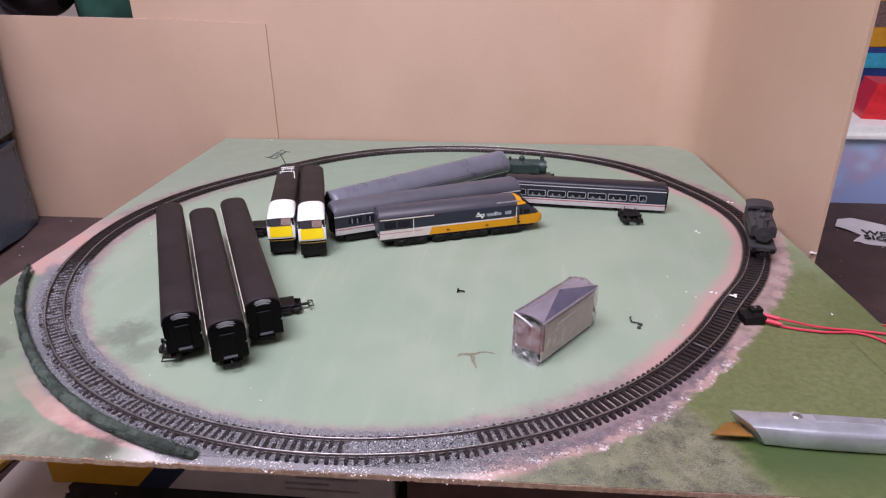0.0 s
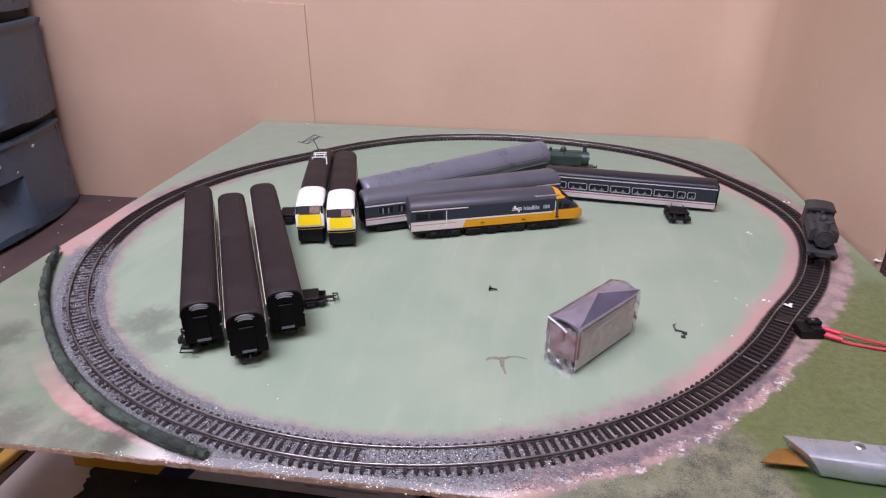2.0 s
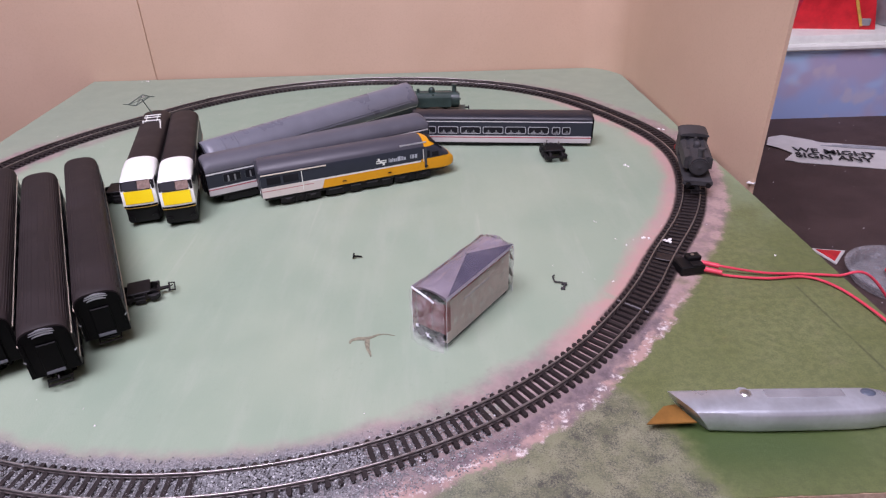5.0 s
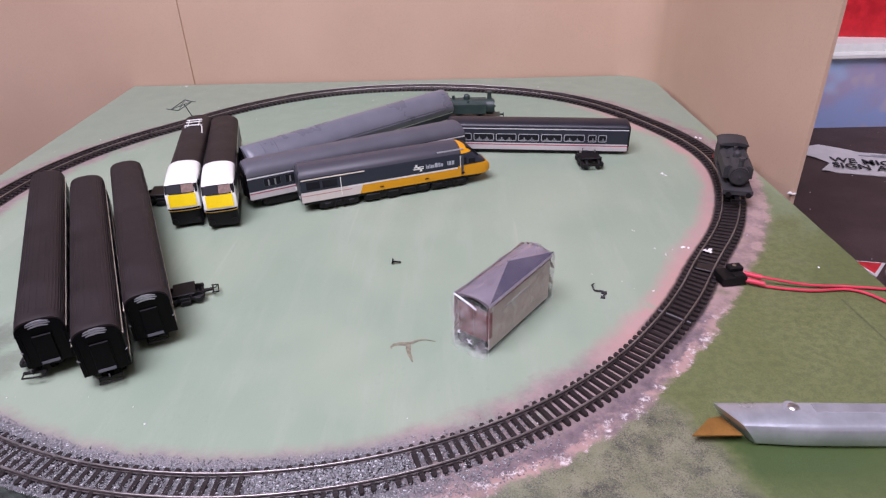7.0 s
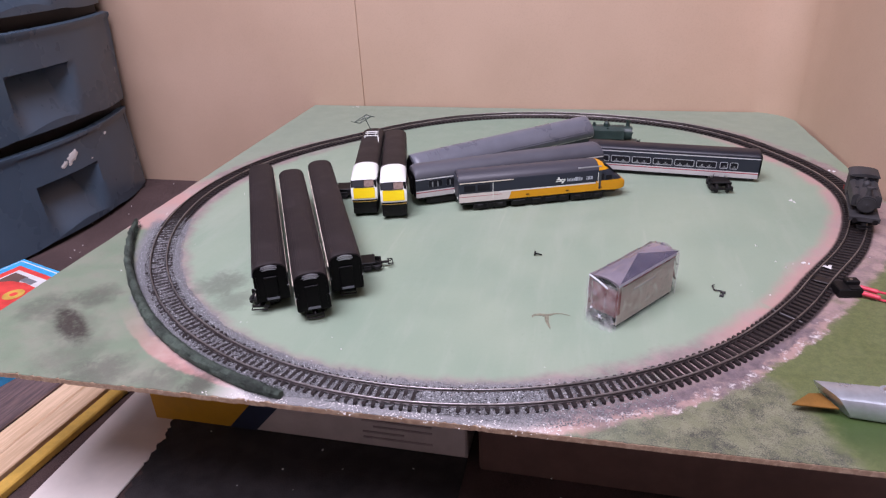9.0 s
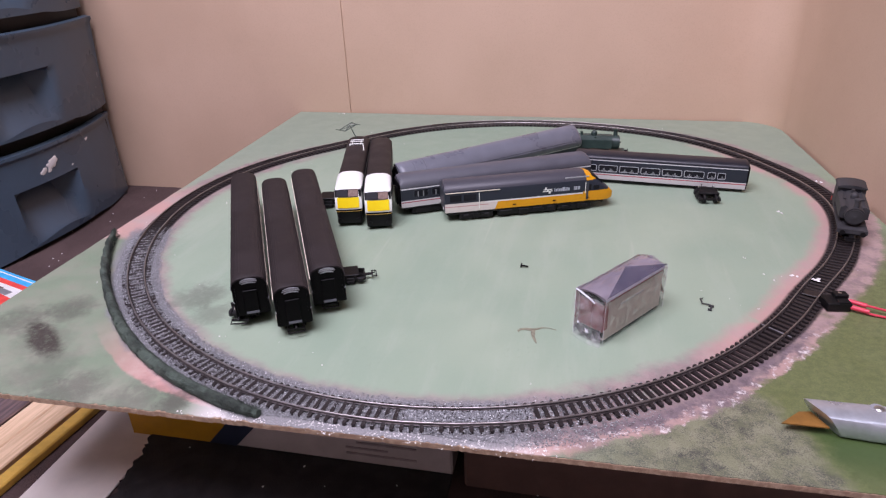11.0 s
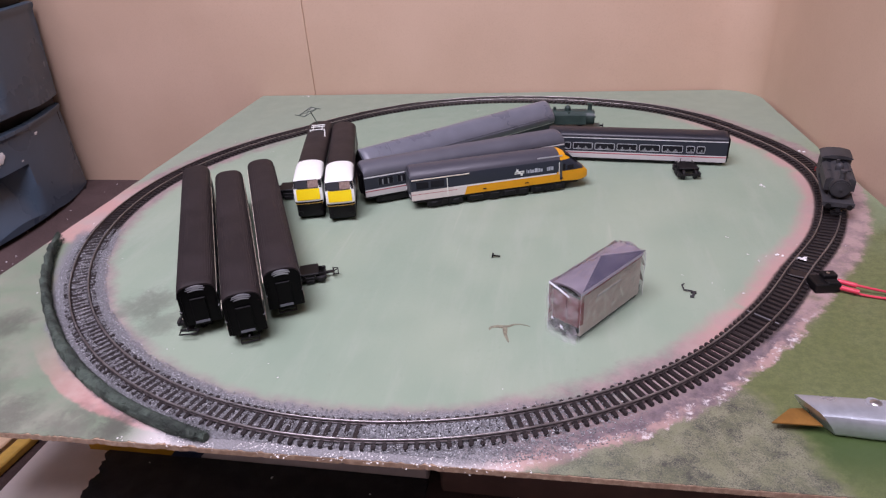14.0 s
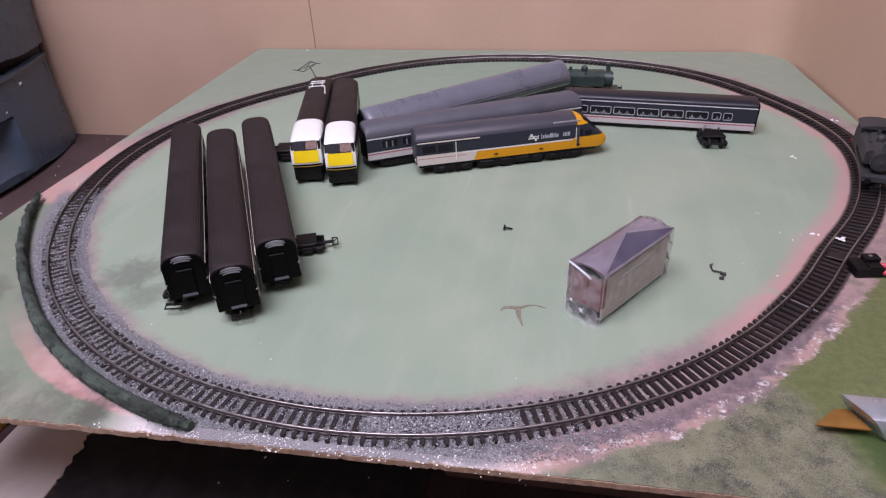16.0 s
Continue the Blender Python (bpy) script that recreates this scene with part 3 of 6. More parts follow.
def bogie_frame(bm, x, z=0.0):
    for s in (-1, 1):
        box(bm, x - 0.019, x + 0.019, s * 0.0118 - 0.0013, s * 0.0118 + 0.0013, z + 0.0055, z + 0.0095, 0.0005)
        for k in (-1, 1):
            box(bm, x + k * 0.0125 - 0.0032, x + k * 0.0125 + 0.0032, s * 0.0125 - 0.0018, s * 0.0125 + 0.0018, z + 0.0032, z + 0.0088, 0.0006)
            rod(bm, (x + k * 0.006, s * 0.0128, z + 0.0088), (x + k * 0.006, s * 0.0128, z + 0.0125), 0.0014, 8)
        box(bm, x - 0.005, x + 0.005, s * 0.0128 - 0.0014, s * 0.0128 + 0.0014, z + 0.002, z + 0.0062, 0.0004)
    box(bm, x - 0.006, x + 0.006, -0.0118, 0.0118, z + 0.007, z + 0.012, 0.0006)
    for k in (-1, 1):
        box(bm, x + k * 0.0175 - 0.001, x + k * 0.0175 + 0.001, -0.0118, 0.0118, z + 0.006, z + 0.0085)
    return bm


def coupling(bm, x, s, z=0.0065):
    """Hook and loop at the end of a frame, pointing towards s."""
    box(bm, x, x + s * 0.009, -0.0022, 0.0022, z, z + 0.0016) if s > 0 else box(bm, x + s * 0.009, x, -0.0022, 0.0022, z, z + 0.0016)
    tube(bm, [(x + s * 0.008, -0.0072, z + 0.001), (x + s * 0.0145, -0.0072, z + 0.0004), (x + s * 0.0145, 0.0072, z + 0.0004), (x + s * 0.008, 0.0072, z + 0.001)], 0.0007, 6)
    box(bm, *sorted((x + s * 0.0085, x + s * 0.0102)), -0.0076, 0.0076, z + 0.0001, z + 0.0018)
    tube(bm, [(x + s * 0.008, 0, z + 0.001), (x + s * 0.0125, 0, z + 0.002), (x + s * 0.0140, 0, z + 0.0042), (x + s * 0.0122, 0, z + 0.0052)], 0.0007, 6)
    return bm


def bogie(parent, x, z=0.0, couple=0):
    bm = bogie_frame(bmesh.new(), x, z)
    if couple:
        coupling(bm, x + couple * 0.0185, couple, z + 0.006)
    bg = part("bogie", bm, SOFTBLACK, parent, "black plastic bogie with coupling" if couple else "black plastic bogie")
    for k in (-1, 1):
        wheelset(bg, x + k * 0.0125, z + 0.0062)
    return bg


def lay(x, y, degrees, z=0.0, pitch=0.0, roll=0.0):
    return pose(x, y, z, 0, 0, degrees) @ pose(0, 0, 0, roll, -pitch, 0)


def window(parent, x0, x1, y, z0, z1, frame_mat, pane_mat, t=0.00035, lip=0.0007):
    """Rounded raised frame with a sunk pane."""
    s = 1 if y > 0 else -1
    bm = bmesh.new()

    def rounded(x0, x1, z0, z1, r):
        out = []
        for cx, cz, a0 in ((x1 - r, z1 - r, 0), (x0 + r, z1 - r, 90), (x0 + r, z0 + r, 180), (x1 - r, z0 + r, 270)):
            out += [(cx + r * math.cos(radians(a0 + k * 45)), cz + r * math.sin(radians(a0 + k * 45))) for k in range(3)]
        return out
    o, i = rounded(x0, x1, z0, z1, 0.0016), rounded(x0 + lip, x1 - lip, z0 + lip, z1 - lip, 0.0011)
    rings = [[(x, y + s * d, z) for x, z in p] for p, d in ((o, -0.0002), (o, t), (i, t), (i, -0.0001))]
    loft(bm, rings, True, False)
    w = part("window", bm, frame_mat, parent, "bright window frame")
    bm = bmesh.new()
    loft(bm, [[(x, y + s * d, z) for x, z in i] for d in (-0.0002, 0.00012)])
    part("pane", bm, pane_mat, w, "dark glazed pane")
    return w


def coach_shell(t, L, w, floor_z, eave, top, body_mat, roof_mat, ribs=0, roof_label="", body_label="", square=1.0, dome=0.38):
    bm = bmesh.new()
    prism(bm, [(w, floor_z), (w * 1.012, (floor_z + eave) / 2), (w, eave), (w * 0.9, eave + 0.001), (-w * 0.9, eave + 0.001), (-w, eave), (-w * 1.012, (floor_z + eave) / 2), (-w, floor_z)], -L / 2, L / 2)
    body = part("body", bm, body_mat, t, body_label)
    bm = bmesh.new()
    rings = []
    for x, k in ((-L / 2 - 0.0002, 0.0), (-L / 2 + 0.0012, 0.55), (-L / 2 + 0.004, 0.92), (-L / 2 + 0.008, 1.0), (L / 2 - 0.008, 1.0), (L / 2 - 0.004, 0.92), (L / 2 - 0.0012, 0.55), (L / 2 + 0.0002, 0.0)):
        tk = eave + 0.0012 + (top - eave - 0.0012) * (1 - dome + dome * k)
        rings.append([(x, y, z) for y, z in arch(w * 1.012, eave + 0.0002, tk, 17, square)])
    loft(bm, rings)
    roof = part("roof", bm, roof_mat, t, roof_label)
    if ribs:
        bm = bmesh.new()
        for y, z in arch(w * 1.012, eave + 0.0002, top, ribs + 2, square)[1:-1]:
            box(bm, -L / 2 + 0.009, L / 2 - 0.009, y - 0.00028, y + 0.00028, z - 0.0006, z + 0.00010)
        part("roof_ribs", bm, roof_mat, roof, "fine moulded roof ribs")
    return body, roof


def dark_coach(at, L, label, loose_near=False, twisted=False, cream=(1,)):
    """Dark coach; its +x end faces the front of the board."""
    t = thing("coach", at, label, "model coach", "row of dark coaches")
    w, fz, ev, tp = 0.0151, 0.0125, 0.0385, 0.0505
    coach_shell(t, L, w, fz, ev, tp, DARKSIDE, ROOF, 17, "dark brown roof with fine long ribs", "black and brown painted sides", 0.72, 0.10)
    for y in (w + 0.0003, -w - 0.0003):
        part("gutter", plate(-L / 2 + 0.001, L / 2 - 0.001, y, ev - 0.0007, ev + 0.0001, 0.0006), CREAM if (1 if y > 0 else -1) in cream else DARKGREY, t, "thin cream gutter line" if (1 if y > 0 else -1) in cream else "dark gutter line")
        part("waist_line", plate(-L / 2 + 0.001, L / 2 - 0.001, y, fz + 0.006, fz + 0.0068, 0.0003), CREAM, t, "thin cream waist line")
        for i in range(8):
            x = -L / 2 + 0.022 + i * (L - 0.044) / 7
            window(t, x - 0.0105, x + 0.0105, y, 0.0255, 0.0355, DARKGREY, GLASSDARK)
    for s in (-1, 1):
        x = s * L / 2
        outline = [(w * 0.985, fz), (w * 0.985, ev)] + arch(w * 0.985, ev + 0.0002, tp - 0.0022, 13, 0.72)[1:-1] + [(-w * 0.985, ev), (-w * 0.985, fz)]
        e = part("end_panel", prism(bmesh.new(), outline, *sorted((x, x + s * 0.0010))), ENDBLACK, t, "glossy black coach end")
        part("gangway_door", B(*sorted((x + s * 0.0008, x + s * 0.0026)), -0.0062, 0.0062, fz + 0.001, ev - 0.001, 0.0006), ENDBLACK, e)
        part("end_frame", prism(bmesh.new(), [(-0.0135, fz + 0.002), (-0.0125, fz + 0.002), (-0.0125, ev + 0.002), (-0.0135, ev + 0.002)], *sorted((x + s * 0.0008, x + s * 0.0018))), ENDBLACK, e)
        part("end_frame", prism(bmesh.new(), [(0.0125, fz + 0.002), (0.0135, fz + 0.002), (0.0135, ev + 0.002), (0.0125, ev + 0.002)], *sorted((x + s * 0.0008, x + s * 0.0018))), ENDBLACK, e)
        bm = bmesh.new()
        for zz, hw in ((tp - 0.0042, 0.0076), (tp - 0.0026, 0.0070), (tp - 0.0058, 0.0062)):
            loft(bm, [[(x + s * d, hw * math.cos(a), zz + 0.0006 * math.sin(a) - 0.0012 * (math.cos(a)) ** 2) for a in (2 * math.pi * q / 16 for q in range(16))] for d in (0.0006, 0.0016)])
        part("end_lamp_strip", bm, SILVER, e, "silver curved strip under the roof")
        part("end_label", B(*sorted((x + s * 0.0025, x + s * 0.0030)), -0.0056, 0.0056, fz + 0.0018, fz + 0.0040), DULLSILVER, e, "small grey number panel")
        for y in (-0.0142, 0.0142):
            part("grab_rail", rod(bmesh.new(), (x + s * 0.0014, y, 0.026), (x + s * 0.0014, y * 1.10, 0.0275), 0.0004, 6), SILVER, e)
    part("underframe", B(-L * 0.26, L * 0.26, -0.0115, 0.0115, 0.005, fz + 0.0006, 0.001), SOFTBLACK, t, "black underframe equipment")
    bogie(t, -L / 2 + 0.034, 0, -1)
    if twisted:
        m = pose(L / 2 - 0.0285, -0.0050, 0, 0, 0, -16)
        bg = part("bogie", coupling(bogie_frame(bmesh.new(), 0.0), 0.0185, 1, 0.006), SOFTBLACK, t, "black plastic bogie twisted outwards")
        bg.matrix_local = m
        for k in (-1, 1):
            wheelset(bg, k * 0.0125, 0.0062)
    else:
        bogie(t, L / 2 - (0.034 if loose_near else 0.0280), 0, 1)
    return t


DULLSILVER = worn("dull_silver_label", (0.16, 0.16, 0.19), 0.45, 0.3, vary=0.2)
DARKSIDE = worn("dark_coach_side", (0.026, 0.02, 0.019), 0.4, vary=0.25)
for p, q, lab, loose in (((-0.1650, -0.2985), (-0.3068, -0.0375), "dark brown model coach with ribbed roof and black end", False),
                         ((-0.1207, -0.3080), (-0.2580, -0.0515), "dark brown model coach standing between two others", False),
                         ((-0.1035, -0.2690), (-0.2350, -0.0145), "dark brown model coach beside a loose bogie", True)):
    p, q = Vector(p), Vector(q)
    mid, d = (p + q) / 2, p - q
    dark_coach(lay(mid.x, mid.y, math.degrees(math.atan2(d.y, d.x))), d.length - 0.004, lab, loose, "black end" in lab, {"end": (1,), "others": (-1, 1), "bogie": (-1,)}[lab.split()[-1]])


def loose_bogie(at, label):
    t = thing("loose_bogie", at, label, "model bogie", "loose bogies")
    part("frame", coupling(bogie_frame(bmesh.new(), 0.0), 0.0185, 1, 0.006), SOFTBLACK, t)
    part("pivot_plate", B(-0.011, 0.011, -0.0125, 0.0125, 0.0118, 0.0140, 0.0008), BLACK, t, "flat black pivot plate")
    for k in (-1, 1):
        wheelset(t, k * 0.0125, 0.0062)
        if "striped" in label:
            part("contact_strip", B(0.0075, 0.0105, *sorted((k * 0.0080, k * 0.0105)), 0.0138, 0.0170, 0.0004), STEEL, t, "bright metal contact strip")
    return t


loose_bogie(lay(-0.1085, -0.2035, 22) @ Matrix.Scale(0.80, 4), "loose black coach bogie lying beside a dark coach")
loose_bogie(lay(0.2700, 0.0670, 96) @ Matrix.Scale(0.92, 4), "loose black bogie standing before a striped coach")
loose_bogie(lay(-0.204, -0.012, 12), "loose black bogie between coach and locomotive")


def sloped_loco(at, label, pantograph):
    """Electric locomotive with a white raked cab; its cab end is +x."""
    t = thing("electric_locomotive", at, label, "model locomotive", "pair of white-cab locomotives")
    L, w, fz, ev, tp = 0.215, 0.0160, 0.0135, 0.0415, 0.0515
    c = L / 2 - 0.026
    back_cut = 0.028
    bm = bmesh.new()
    prism(bm, [(w, fz), (w, ev), (-w, ev), (-w, fz)], -L / 2, c - back_cut)
    part("body", bm, LOCOSIDE, t, "dark grey and white sides")
    bm = bmesh.new()
    loft(bm, [[(x, y, z) for y, z in arch(w * 1.005, ev, tp - k, 13, 0.85)] for x, k in ((-L / 2, 0.004), (-L / 2 + 0.002, 0.001), (-L / 2 + 0.006, 0), (c - back_cut + 0.001, 0))])
    part("roof", bm, ROOF, t, "dark brown roof")
    # cab: raked nose below, domed roof above
    nose = ((0.0125, 0.0258), (0.0235, 0.0262), (0.0372, 0.0236), (0.0446, 0.0172))

    def nose_x(z):
        for (z0, x0), (z1, x1) in zip(nose, nose[1:]):
            if z <= z1:
                return x0 + (x1 - x0) * (z - z0) / (z1 - z0)
        return nose[-1][1]

    def face(z0, z1, y0, y1, lift):
        """Curved panel that follows the nose."""
        b2 = bmesh.new()
        rows = []
        for k in range(5):
            z = z0 + (z1 - z0) * k / 4
            ys = [y0 + (y1 - y0) * q / 6 for q in range(7)]
            fr = [(c + nose_x(z) + 0.0010 * (1 - (y / w) ** 2) - 0.0012 * max(0.0, abs(y / w) - 0.8) / 0.2 + lift, y, z) for y in ys]
            rows.append(fr + [(px - 0.0012 - lift, py, pz) for px, py, pz in fr[::-1]])
        return loft(b2, rows)
    bm = bmesh.new()
    back = c - back_cut
    rings = []
    for z, k in ((0.0200, 0.97), (0.0235, 0.985), (0.0372, 0.985), (0.0446, 0.965)):
        ww, x = w * k, c + nose_x(z)
        rings.append([(back, -w, z), (back, w, z), (x - 0.006, ww, z)] + [(x + 0.0010 * (1 - q * q) - 0.0012 * max(0.0, abs(q) - 0.8) / 0.2, ww * q, z) for q in (1, 0.8, 0.4, 0, -0.4, -0.8, -1)] + [(x - 0.006, -ww, z)])
    loft(bm, rings)
    loft(bm, [[(c + x, y, z) for y, z in arch(w * k, 0.0444, top, 13, 0.85)] for x, top, k in ((-back_cut, tp + 0.0003, 1.01), (-0.012, tp + 0.0001, 1.01), (-0.003, tp - 0.0010, 1.0), (0.005, tp - 0.0032, 0.99), (0.0115, 0.0476, 0.98), (0.0158, 0.0459, 0.97), (0.0182, 0.0450, 0.95))])
    cab = part("cab", bm, WHITE, t, "white cab and roof dome")
    part("warning_panel", face(0.0246, 0.0366, -w * 0.80, w * 0.80, 0.0006), YELLOW, cab, "bright yellow warning panel")
    part("windscreen_surround", face(0.0371, 0.0448, -w * 0.96, w * 0.96, 0.0004), ENDBLACK, cab, "black rubber windscreen surround")
    part("windscreen", face(0.0379, 0.0444, -w * 0.84, -0.0005, 0.0007), GLASSDARK, cab, "dark windscreen half")
    part("windscreen", face(0.0379, 0.0444, 0.0005, w * 0.74, 0.0007), GLASSPINK, cab, "windscreen half with amber interior")
    for y in (-1, 1):
        part("cab_side_window", B(c + 0.006, c + 0.0155, *sorted((y * w * 0.94, y * w * 1.01)), 0.0374, 0.0437, 0.0004), GLASSDARK, cab)
        part("cab_side_band", B(c - 0.026, c + 0.004, *sorted((y * w * 0.97, y * w * 1.012)), 0.0320, 0.0412, 0.0003), DARKGREY, cab, "charcoal cab side band")
    part("bumper_band", face(0.0210, 0.0226, -w * 0.95, w * 0.95, 0.0010), ENDBLACK, cab, "black rubber band")
    part("valance", face(0.0200, 0.0209, -w * 0.94, w * 0.94, 0.0008), GOLDSTRIP, cab, "thin dull yellow line")
    part("skirt", B(c - 0.027, c + 0.0258, -w * 0.92, w * 0.92, 0.0035, 0.0199, 0.0016), BLACK, t, "black front skirt")
    for y in (-0.011, 0.011):
        part("buffer", rod(rod(bmesh.new(), (c + 0.024, y, 0.0095), (c + 0.0285, y, 0.0095), 0.0012, 10), (c + 0.0282, y, 0.0095), (c + 0.0291, y, 0.0095), 0.003, 12), BLACK, t)
    part("underframe", B(-0.036, 0.036, -0.013, 0.013, 0.004, fz + 0.0005, 0.001), SOFTBLACK, t)
    bogie(t, -L / 2 + 0.036)
    bogie(t, L / 2 - 0.045)
    part("rear_coupling", coupling(bmesh.new(), -L / 2 + 0.004, -1, 0.0075), BLACK, t)
    if pantograph:
        x0 = -L / 2 + 0.036
        bm = bmesh.new()
        for y in (-0.006, 0.006):
            rod(bm, (x0 - 0.010, y, tp + 0.0006), (x0 + 0.014, y, tp + 0.0006), 0.0006, 6)
        for x in (-0.008, 0.0, 0.012):
            rod(bm, (x0 + x, -0.009, tp + 0.001), (x0 + x, 0.009, tp + 0.001), 0.0007, 6)
        for y in (-0.009, 0.009):
            rod(bm, (x0 + 0.012, y, tp - 0.0025), (x0 + 0.012, y, tp + 0.0014), 0.0011, 8)
        part("pantograph_base", bm, WHITE, t, "white roof frame and insulators")
        part("roof_conduit", rod(bmesh.new(), (x0 + 0.012, 0.0095, tp - 0.0012), (x0 + 0.034, 0.0112, tp - 0.0022), 0.0008, 6), WHITE, t, "white conduit on the roof")
        bm = bmesh.new()
        hx, hy, hz = x0 - 0.017, -0.0135, tp + 0.0185
        rod(bm, (x0 - 0.016, -0.001, tp - 0.001), (hx - 0.002, hy + 0.004, hz - 0.0005), 0.0007, 6)
        corners = [(hx + 0.004, hy - 0.011, hz - 0.0035), (hx - 0.004, hy + 0.006, hz + 0.0045), (hx - 0.004, hy + 0.013, hz + 0.0015), (hx + 0.004, hy - 0.003, hz - 0.0055)]
        for a, b in zip(corners, corners[1:] + corners[:1]):
            rod(bm, a, b, 0.0006, 6)
        rod(bm, corners[0], corners[2], 0.0004, 6)
        rod(bm, (hx - 0.005, hy, hz), (hx + 0.005, hy + 0.002, hz), 0.0005, 6)
        rod(bm, corners[1], corners[3], 0.0005, 6)
        rod(bm, corners[0], (hx + 0.005, hy - 0.016, hz - 0.0020), 0.0005, 6)
        rod(bm, corners[2], (hx - 0.005, hy + 0.018, hz + 0.0005), 0.0005, 6)
        part("pantograph_shoe", rod(bmesh.new(), (hx - 0.005, hy + 0.003, hz + 0.0012), (hx - 0.005, hy + 0.009, hz + 0.0018), 0.0007, 6), WHITE, t, "white contact tip")
        part("pantograph_arm", bm, PANTO, t, "raised dark green wire pantograph")
    return t


PANTO = worn("dark_green_wire", (0.05, 0.075, 0.06), 0.5)
LOCOSIDE = livery("locomotive_side", (0.05, 0.052, 0.06), ((-0.2, 0.2, 0.012, 0.0175, 0, (0.62, 0.6, 0.57)), (-0.2, 0.2, 0.0183, 0.0193, 0, (0.5, 0.03, 0.03)), (-0.2, 0.2, 0.0365, 0.039, 0, (0.62, 0.6, 0.55))))
for (px, py), (qx, qy), lab, pan in (((-0.1540, -0.0740), (-0.2090, 0.1320), "white-cab electric locomotive with yellow nose and pantograph", True),
                                     ((-0.1160, -0.0770), (-0.1740, 0.1270), "white-cab electric driving trailer with yellow nose", False)):
    sloped_loco(lay((px + qx) / 2, (py + qy) / 2, math.degrees(math.atan2(py - qy, px - qx))), lab, pan)


def power_car(at):
    """Wedge-nosed diesel power car; nose towards +x, visible side -y."""
    t = thing("power_car", at, "grey and yellow wedge-nosed diesel power car", "model locomotive")
    L, w, fz, ev, tp = 0.209, 0.0175, 0.0125, 0.0375, 0.0485
    h = L / 2

    def ring(x, wf, lo, sh, top):
        """Section: bottom lo, shoulder sh, crown top."""
        ww = w * wf
        return [(x, ww * 0.97, lo), (x, ww, lo + (sh - lo) * 0.45), (x, ww * 0.99, sh)] + [(x, y, z) for y, z in arch(ww * 0.97, sh + 0.0006, top, 11)[1:-1]] + [(x, -ww * 0.99, sh), (x, -ww, lo + (sh - lo) * 0.45), (x, -ww * 0.97, lo)]
    bm = bmesh.new()
    loft(bm, [ring(x, a, b, c, d) for x, a, b, c, d in (
        (-h, 0.985, fz, ev, tp - 0.002), (-h + 0.002, 1, fz, ev, tp), (h - 0.048, 1, fz, ev, tp), (h - 0.036, 1, fz, ev, tp - 0.0004),
        (h - 0.030, 0.995, fz, ev - 0.001, tp - 0.0022), (h - 0.020, 0.98, fz - 0.0006, 0.0325, 0.0405), (h - 0.012, 0.95, fz - 0.001, 0.0275, 0.0325), (h - 0.006, 0.90, fz - 0.001, 0.0245, 0.0275), (h - 0.001, 0.80, fz, 0.0215, 0.0235), (h + 0.0015, 0.66, fz + 0.001, 0.0195, 0.0208))])
    body = part("body", bm, HSTPAINT, t, "dark grey over yellow wedge-nosed bodyshell")
    yb = -w - 0.0001
    bm = bmesh.new()
    loft(bm, [[(x, y * w * 0.80 * k, z) for y in (-1, -0.5, 0, 0.5, 1)] + [(x - 0.0006, y * w * 0.80 * k, z - 0.0014) for y in (1, 0.5, 0, -0.5, -1)] for x, z, k in ((h - 0.0255, 0.0437, 0.82), (h - 0.0195, 0.0407, 0.92), (h - 0.0125, 0.0334, 0.95))])
    part("windscreen", bm, GLASSDARK, body, "raked dark windscreen")
    for y in (-1, 1):
        yy = y * (w + 0.0002)
        part("cab_door", B(0.0702, 0.0728, *sorted((yy, yy - y * 0.0004)), fz + 0.002, ev - 0.0005), DARKGREY, body)
        part("cab_handrail", rod(bmesh.new(), (0.0690, yy, 0.0225), (0.0690, yy, ev - 0.001), 0.0004, 6), WHITE, body, "white cab handrail")
        part("cab_window", B(0.0790, 0.0868, *sorted((yy - y * 0.0016, yy + y * 0.0000)), 0.0262, 0.0318, 0.0004), GLASSDARK, body, "cab side window")
        part("cab_window_frame", B(0.0735, 0.0765, *sorted((yy - y * 0.0016, yy + y * 0.0003)), 0.0262, 0.0340, 0.0004), GLASSDARK, body, "narrow cab door window")
        part("guards_window", B(-h + 0.006, -h + 0.020, *sorted((yy - y * 0.0004, yy + y * 0.0001)), 0.0262, 0.0345, 0.0003), GLASSDARK, body)
        part("guards_window", B(-h + 0.0225, -h + 0.038, *sorted((yy - y * 0.0004, yy + y * 0.0001)), 0.0262, 0.0345, 0.0003), GLASSDARK, body)
        part("door_rail", rod(bmesh.new(), (-h + 0.0415, yy, fz + 0.003), (-h + 0.0415, yy, ev - 0.002), 0.00045, 6), WHITE, body)
        part("cantrail_line", plate(-h + 0.001, -h + 0.067, y * w * 0.999, ev - 0.0006, ev + 0.0004, 0.0005), CREAM, body, "cream cantrail line")
        part("exhaust_line", B(h - 0.061, h - 0.031, *sorted((y * w * 0.80, y * w * 0.88)), tp - 0.0060, tp - 0.0048), SILVER, body)
        for x in (-0.02, 0.03, 0.072):
            part("step", B(x - 0.002, x + 0.002, *sorted((yy, yy + y * 0.0006)), 0.0162, 0.0173), BLACK, body)
        # emblem and lettering as plain bars
        lg = part("emblem", B(0.0155, 0.0270, *sorted((yy, yy + y * 0.00025)), 0.0288, 0.0299), WHITE, body, "white arrow emblem")
        part("emblem_bar", B(0.0160, 0.0270, *sorted((yy, yy + y * 0.00025)), 0.0309, 0.0320), WHITE, lg)
